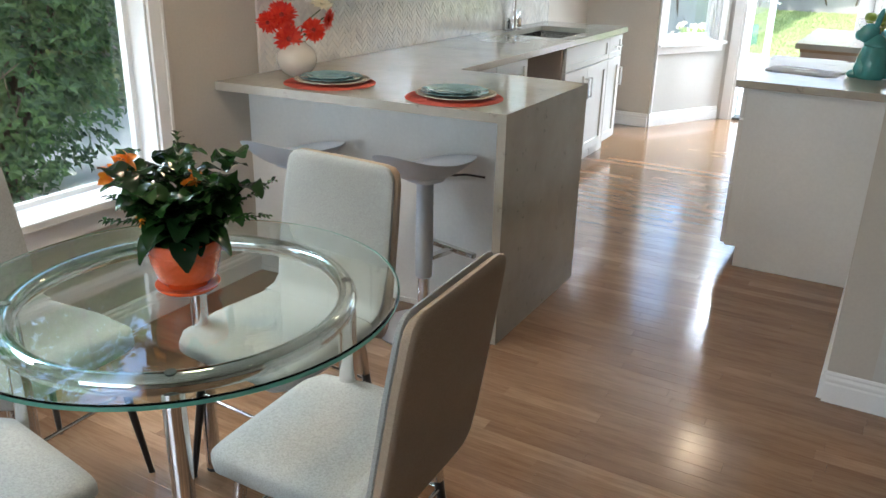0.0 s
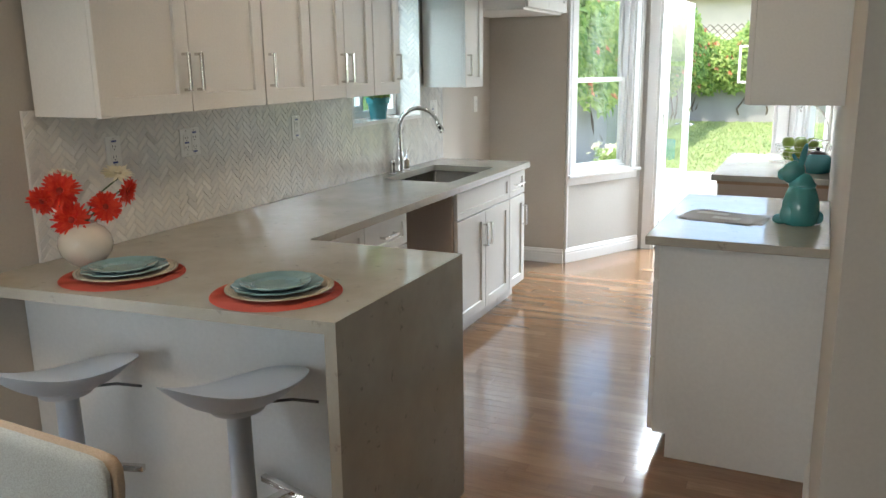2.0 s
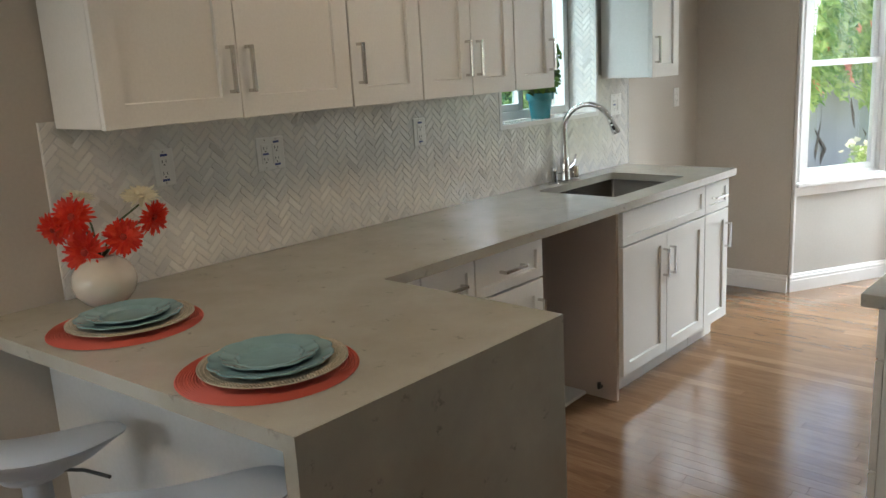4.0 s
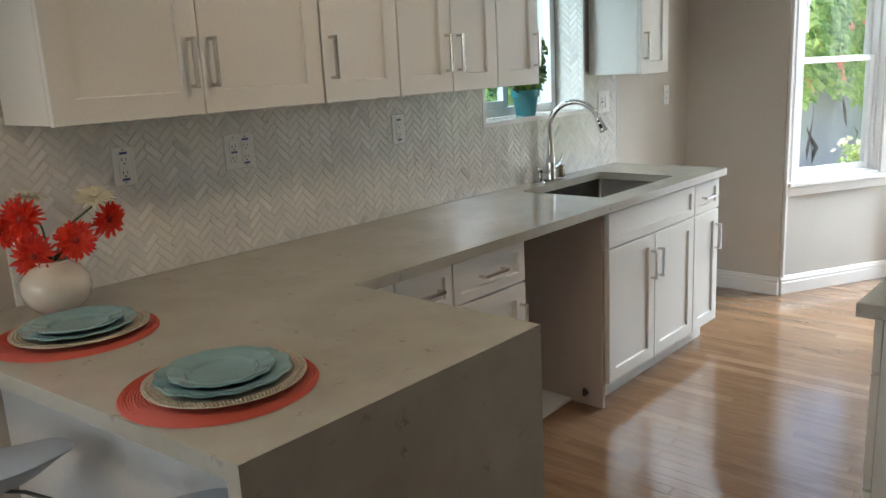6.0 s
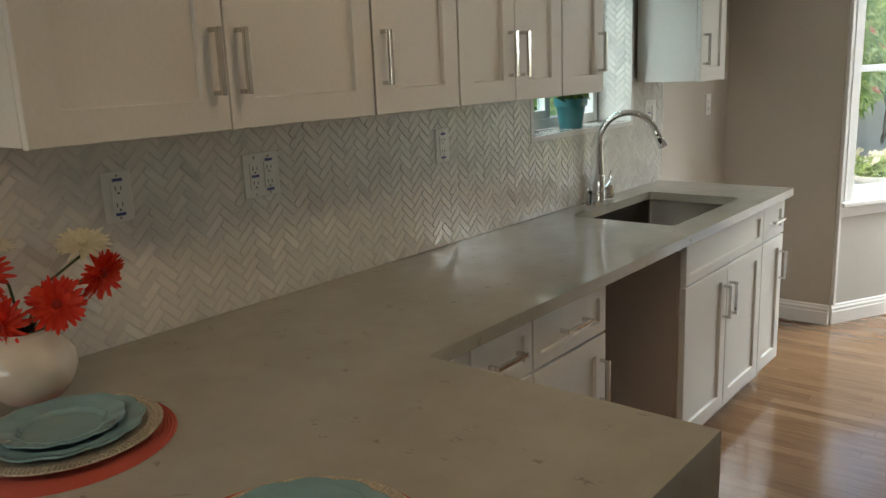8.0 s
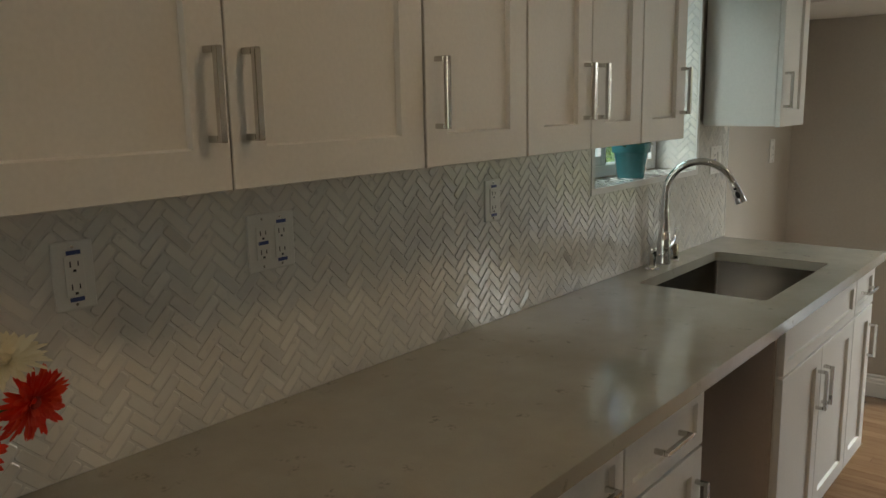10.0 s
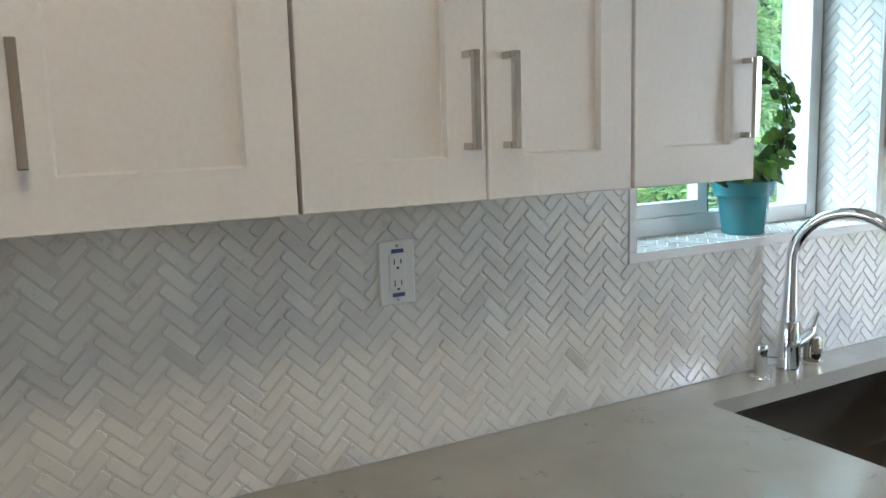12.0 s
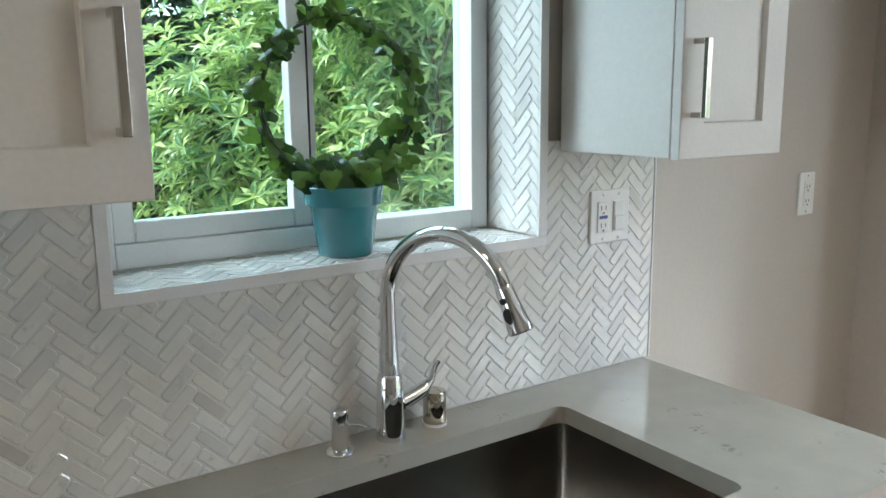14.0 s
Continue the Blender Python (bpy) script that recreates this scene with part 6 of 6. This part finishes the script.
bw = thing("wire_fruit_bowl", (0.33, 6.42, ZT), 0, "silver wire fruit bowl with a banana hook arch", "fruit bowl")
for r, z in ((0.075, 0.004), (0.06, 0.03), (0.085, 0.05), (0.112, 0.075), (0.13, 0.105), (0.138, 0.138)):
    part("wire_ring", tube([(r * math.cos(a), r * math.sin(a), z) for a in [2 * math.pi * k / 32 for k in range(33)]], 0.002, None, 6), M_NICKEL, bw, smooth=True)
for k in range(14):
    a = 2 * math.pi * k / 14
    part("wire_rib", tube([(r * math.cos(a), r * math.sin(a), z) for r, z in ((0.06, 0.03), (0.085, 0.05), (0.112, 0.075), (0.13, 0.105), (0.138, 0.138))], 0.0014, None, 5), M_NICKEL, bw, smooth=True)
part("hook_arch", tube([(0.138, 0.0, 0.10), (0.150, 0, 0.18), (0.14, 0, 0.26), (0.105, 0, 0.335), (0.05, 0, 0.375), (0.0, 0, 0.375), (-0.02, 0, 0.35), (-0.01, 0, 0.33)], 0.003, None, 8), M_NICKEL, bw, smooth=True)
apple_at = [(0.0, 0.0, 0.062), (0.068, 0.02, 0.078), (-0.06, 0.035, 0.078), (-0.02, -0.07, 0.078), (0.045, -0.06, 0.082), (0.02, 0.075, 0.08), (0.0, 0.0, 0.135), (0.066, -0.005, 0.150), (-0.066, -0.01, 0.150), (0.0, 0.07, 0.148), (0.01, -0.07, 0.150)]
for k, (x, y, z) in enumerate(apple_at):
    ap = thing("apple", (0.33 + x, 6.42 + y, ZT + z - 0.034), k * 40, "shiny green apple in the wire bowl", "apple", "apples in the bowl")
    part("flesh", lathe([(0, 0.006), (0.008, 0.002), (0.018, 0.001), (0.031, 0.014), (0.037, 0.036), (0.033, 0.056), (0.020, 0.066), (0.008, 0.064), (0, 0.058)], 20), M_APPLE, ap, smooth=True)
    part("stalk", tube([(0, 0, 0.058), (0.003, 0, 0.074)], 0.0012, None, 5), M_BARK, ap)

tp = thing("teapot", (0.43, 6.22, ZT), 0, "round teal enamel teapot with a black lid knob", "teapot")
part("body", lathe([(0, 0.0), (0.060, 0.0), (0.080, 0.012), (0.092, 0.045), (0.085, 0.080), (0.060, 0.104), (0.045, 0.110), (0, 0.110)], 36), M_TEAL, tp, smooth=True)
part("lid", lathe([(0, 0.126), (0.02, 0.126), (0.042, 0.118), (0.046, 0.1105), (0, 0.1105)], 28), M_BLACK, tp, "black lid", smooth=True)
part("knob", lathe([(0, 0.126), (0.008, 0.127), (0.014, 0.138), (0.010, 0.146), (0, 0.148)], 16), M_BLACK, tp, smooth=True)
part("spout", tube([(-0.085, 0, 0.05), (-0.115, 0, 0.075), (-0.13, 0, 0.105)], [0.016, 0.012, 0.009], None, 14), M_TEAL, tp, smooth=True)
part("handle", tube([(-0.05, 0, 0.10), (-0.065, 0, 0.15), (-0.04, 0, 0.185), (0.04, 0, 0.185), (0.065, 0, 0.15), (0.05, 0, 0.10)], 0.005, None, 10), M_NICKEL, tp, smooth=True)

# ---- herringbone tile ----
U = 0.0229
LONG, GAP, CH = 3, 0.0036, 0.0016
TILE_Z0, TILE_TOP = 0.9145, 1.425


def clip(poly, axis, limit, keep_below):
    out = []
    for i, p in enumerate(poly):
        q = poly[(i + 1) % len(poly)]
        a = (limit - p[axis]) if keep_below else (p[axis] - limit)
        b = (limit - q[axis]) if keep_below else (q[axis] - limit)
        if a >= 0:
            out.append(p)
        if (a >= 0) != (b >= 0):
            s = a / (a - b)
            out.append((p[0] + (q[0] - p[0]) * s, p[1] + (q[1] - p[1]) * s))
    return out


def poly_area(p):
    return abs(sum(p[i][0] * p[(i + 1) % len(p)][1] - p[(i + 1) % len(p)][0] * p[i][1] for i in range(len(p)))) / 2 if len(p) > 2 else 0


def box_clip(p, u0, u1, v0, v1):
    for axis, lim, below in ((0, u0, False), (0, u1, True), (1, v0, False), (1, v1, True)):
        p = clip(p, axis, lim, below) if len(p) > 2 else []
    return p


def herringbone(u0, u1, v0, v1):
    """All tiles that touch the window u0..u1, v0..v1: (centre, which way it leans, corners)."""
    c45 = math.sqrt(0.5)
    out = []
    g = GAP / 2
    reach = int((abs(u1 - u0) + abs(v1 - v0)) / U) + 8
    for i in range(-reach, reach):
        for j in range(-reach // 3 - 3, reach // 3 + 3):
            bx, by = i + j * LONG, i - j * LONG
            for lean in (0, 1):
                if lean == 0:
                    x0, x1, y0, y1 = bx, bx + LONG, by, by + 1
                else:
                    x0, x1, y0, y1 = bx, bx + 1, by + 1, by + 1 + LONG
                ax, bx1, ay, by1 = x0 * U + g, x1 * U - g, y0 * U + g, y1 * U - g
                e = 0.0030
                pts = [(ax + e, ay), (bx1 - e, ay), (bx1, ay + e), (bx1, by1 - e), (bx1 - e, by1), (ax + e, by1), (ax, by1 - e), (ax, ay + e)]
                # the lattice step (1, 1) becomes upright, so that the zigzag rows lie level
                pts = [((x - y) * c45 + u0, (x + y) * c45 + v0) for x, y in pts]
                cx = sum(p[0] for p in pts) / 8
                cy = sum(p[1] for p in pts) / 8
                if u0 - 0.04 < cx < u1 + 0.04 and v0 - 0.04 < cy < v1 + 0.04:
                    out.append(((cx, cy), lean, pts))
    return out


def tile_mesh(v, f, poly, place, thick=0.0112, jitter=0.0):
    n = len(poly)
    cx, cy = sum(p[0] for p in poly) / n, sum(p[1] for p in poly) / n
    i = len(v)
    for p in poly:
        v.append(place(p[0], p[1], 0.0))
    for p in poly:
        v.append(place(p[0], p[1], thick - CH * 0.8 + jitter))
    for p in poly:
        dx, dy = cx - p[0], cy - p[1]
        r = math.hypot(dx, dy) + 1e-9
        k = min(CH * 1.4 / r, 0.4)
        v.append(place(p[0] + dx * k, p[1] + dy * k, thick + jitter))
    for k in range(n):
        j = (k + 1) % n
        f.append((i + k, i + j, i + n + j, i + n + k))
        f.append((i + n + k, i + n + j, i + 2 * n + j, i + 2 * n + k))
    f.append(tuple(range(i + 2 * n, i + 3 * n)))


def from_lists(name, v, f, material):
    me = bpy.data.meshes.new(name)
    me.from_pydata(v, [], f)
    me.materials.append(material)
    return me


ku0, ku1, kz0 = KITCHEN[0] - 0.009, KITCHEN[1] + 0.009, KITCHEN[2] - 0.001
PY0, PY1 = 2.990, 6.222
backing = part("backsplash", boxes((XW + 0.0005, XW + 0.0104, PY0, PY1, TILE_Z0, kz0), (XW + 0.0005, XW + 0.0104, PY0, ku0, kz0, TILE_TOP), (XW + 0.0005, XW + 0.0104, ku1, PY1, kz0, TILE_TOP)), M_GROUT, None, "polished marble herringbone backsplash in grey and white", "structure")
place_wall = lambda u, w, d: (XW + 0.0005 + d, u, w)
whole, cut = [], []
for c, lean, pts in herringbone(PY0 + 0.001, PY1 - 0.001, TILE_Z0 + 0.0005, TILE_TOP):
    inside = box_clip(pts, PY0 + 0.001, PY1 - 0.001, TILE_Z0 + 0.0005, TILE_TOP)
    if poly_area(inside) < 2e-5:
        continue
    hits = poly_area(box_clip(inside, ku0, ku1, kz0, 3)) > 1e-7
    if hits:
        inside = max((box_clip(inside, -9, 9, -9, kz0), box_clip(inside, -9, ku0, -9, 9), box_clip(inside, ku1, 9, -9, 9)), key=poly_area)
        if poly_area(inside) < 2e-5:
            continue
    if abs(poly_area(inside) - poly_area(pts)) < 1e-9:
        whole.append((c, lean, pts))
    else:
        cut.append(inside)
whole.sort(key=lambda w: abs(w[0][0] - 4.45) * 1.0 + abs(w[0][1] - 1.15) * 1.2)
one = {}
for lean in (0, 1):
    c, _, pts = next(w for w in whole if w[1] == lean)
    v, f = [], []
    tile_mesh(v, f, [(p[0] - c[0], p[1] - c[1]) for p in pts], lambda a, b, d: (d, a, b))
    one[lean] = from_lists("tile", v, f, M_TILE)
rt = random.Random(9)
for c, lean, pts in whole[:300]:
    t = new("tile", one[lean])
    t.parent = backing
    t["kind"] = "structure"
    t.matrix_basis = Matrix.Translation((XW + 0.0005 + rt.uniform(-0.0003, 0.0003), c[0], c[1])) @ Euler((0, rt.gauss(0, 0.016), rt.gauss(0, 0.016))).to_matrix().to_4x4()
v, f = [], []
for c, lean, pts in whole[300:]:
    a, b = rt.gauss(0, 0.016), rt.gauss(0, 0.016)
    tile_mesh(v, f, pts, lambda u, w, d: (XW + 0.0005 + d + (u - c[0]) * a * (d > 0.002) + (w - c[1]) * b * (d > 0.002), u, w), jitter=rt.uniform(-0.0003, 0.0003))
for pts in cut:
    tile_mesh(v, f, pts, place_wall)
o = new("tiles", from_lists("tiles", v, f, M_TILE))
o.parent = backing
o["kind"] = "stuff"


def tiled(name, u0, u1, v0, v1, place, label):
    v, f = [], []
    for c, lean, pts in herringbone(u0, u1, v0, v1):
        q = box_clip(pts, u0, u1, v0, v1)
        if poly_area(q) > 2e-5:
            tile_mesh(v, f, q, place, 0.0080)
    o = new(name, from_lists(name, v, f, M_TILE))
    return tagged(o, label, "", "", "stuff")


ky0, ky1, kz, kt = KITCHEN
XR = XW - 0.1595
g1 = part("reveal", boxes((XR, XW + 0.008, ky1 - 0.0065, ky1 - 0.0005, kz + 0.011, kt - 0.001), (XR, XW + 0.008, ky0 + 0.0005, ky0 + 0.0065, kz + 0.011, kt - 0.001), (XR, XW + 0.008, ky0 + 0.0005, ky1 - 0.0005, kz + 0.0005, kz + 0.0065)), M_GROUT, None, "tiled reveal of the sink window", "structure")
for q in (tiled("tiles", 0.001, XW + 0.006 - XR, kz + 0.0115, kt - 0.002, lambda u, w, d: (XR + u, ky1 - 0.0005 - d, w), ""),
          tiled("tiles", 0.001, XW + 0.006 - XR, kz + 0.0115, kt - 0.002, lambda u, w, d: (XR + u, ky0 + 0.0005 + d, w), ""),
          tiled("tiles", ky0 + 0.011, ky1 - 0.011, 0.001, XW + 0.006 - XR, lambda u, w, d: (XR + w, u, kz + 0.0005 + d), "")):
    q.parent = g1
part("trim", boxes((XW + 0.009, XW + 0.0145, ky0 - 0.009, ky0 + 0.0115, kz + 0.0112, kt), (XW + 0.009, XW + 0.0145, ky1 - 0.0115, ky1 + 0.009, kz + 0.0112, kt), (XW + 0.009, XW + 0.0145, ky0 - 0.009, ky1 + 0.009, kz - 0.010, kz + 0.011)), M_TRIM, None, "thin white edge trim round the tiled window opening", "structure", bevel=0.001)
part("trim", boxes((XW + 0.0005, XW + 0.0135, PY1 + 0.0003, PY1 + 0.004, TILE_Z0, TILE_TOP)), M_TRIM, None, "thin white edge trim at the end of the tile", "structure")

# ---- oak strip floor ----
PW = 0.057
rf = random.Random(12)
lengths = (0.34, 0.5, 0.66, 0.82, 0.98, 1.2)


def plank_lists(v, f, x0, x1, y0, y1, z0=-0.0118, z1=0.0, e=0.0004):
    i = len(v)
    for z, o in ((z0, 0.0), (z1 - 0.0006, 0.0), (z1, e)):
        v.extend([(x0 + o, y0 + o, z), (x1 - o, y0 + o, z), (x1 - o, y1 - o, z), (x0 + o, y1 - o, z)])
    for k in range(4):
        j = (k + 1) % 4
        f.append((i + k, i + j, i + 4 + j, i + 4 + k))
        f.append((i + 4 + k, i + 4 + j, i + 8 + j, i + 8 + k))
    f.append((i + 8, i + 9, i + 10, i + 11))


strips = []
row = 0
y = YS + 0.001
while y < 8.03:
    if y < 3.09:
        spans = [(XW + 0.001, 3.19)]
    elif y < 7.13:
        spans = [(XW + 0.001, XE + 0.10)]
    else:
        spans = [(-1.30, XE + 0.02)]
    for s0, s1 in spans:
        x = s0 - rf.uniform(0, 0.6)
        while x < s1:
            L = rf.choice(lengths)
            a, b = max(x, s0), min(x + L, s1)
            if b - a > 0.02:
                strips.append((a, b, y, abs((b - a) - L) < 1e-6 and L))
            x += L + 0.0003
    y += PW + 0.0002
    row += 1
near = sorted([s for s in strips if s[3] and -0.7 < (s[0] + s[1]) / 2 < 0.5], key=lambda s: abs(s[2] - 3.4))[:300]
picked = set(near)
shared = {}
for a, b, y, L in near:
    if L not in shared:
        v, f = [], []
        plank_lists(v, f, 0, L, 0, PW)
        shared[L] = from_lists("plank", v, f, M_FLOOR)
    p = new("plank", shared[L])
    p.parent = FLOOR
    p["kind"] = "structure"
    p.location = (a, y, 0)
v, f = [], []
for s in strips:
    if s not in picked:
        plank_lists(v, f, s[0], s[1], s[2], s[2] + PW)
p = new("planks", from_lists("planks", v, f, M_FLOOR))
p.parent = FLOOR
p["kind"] = "stuff"
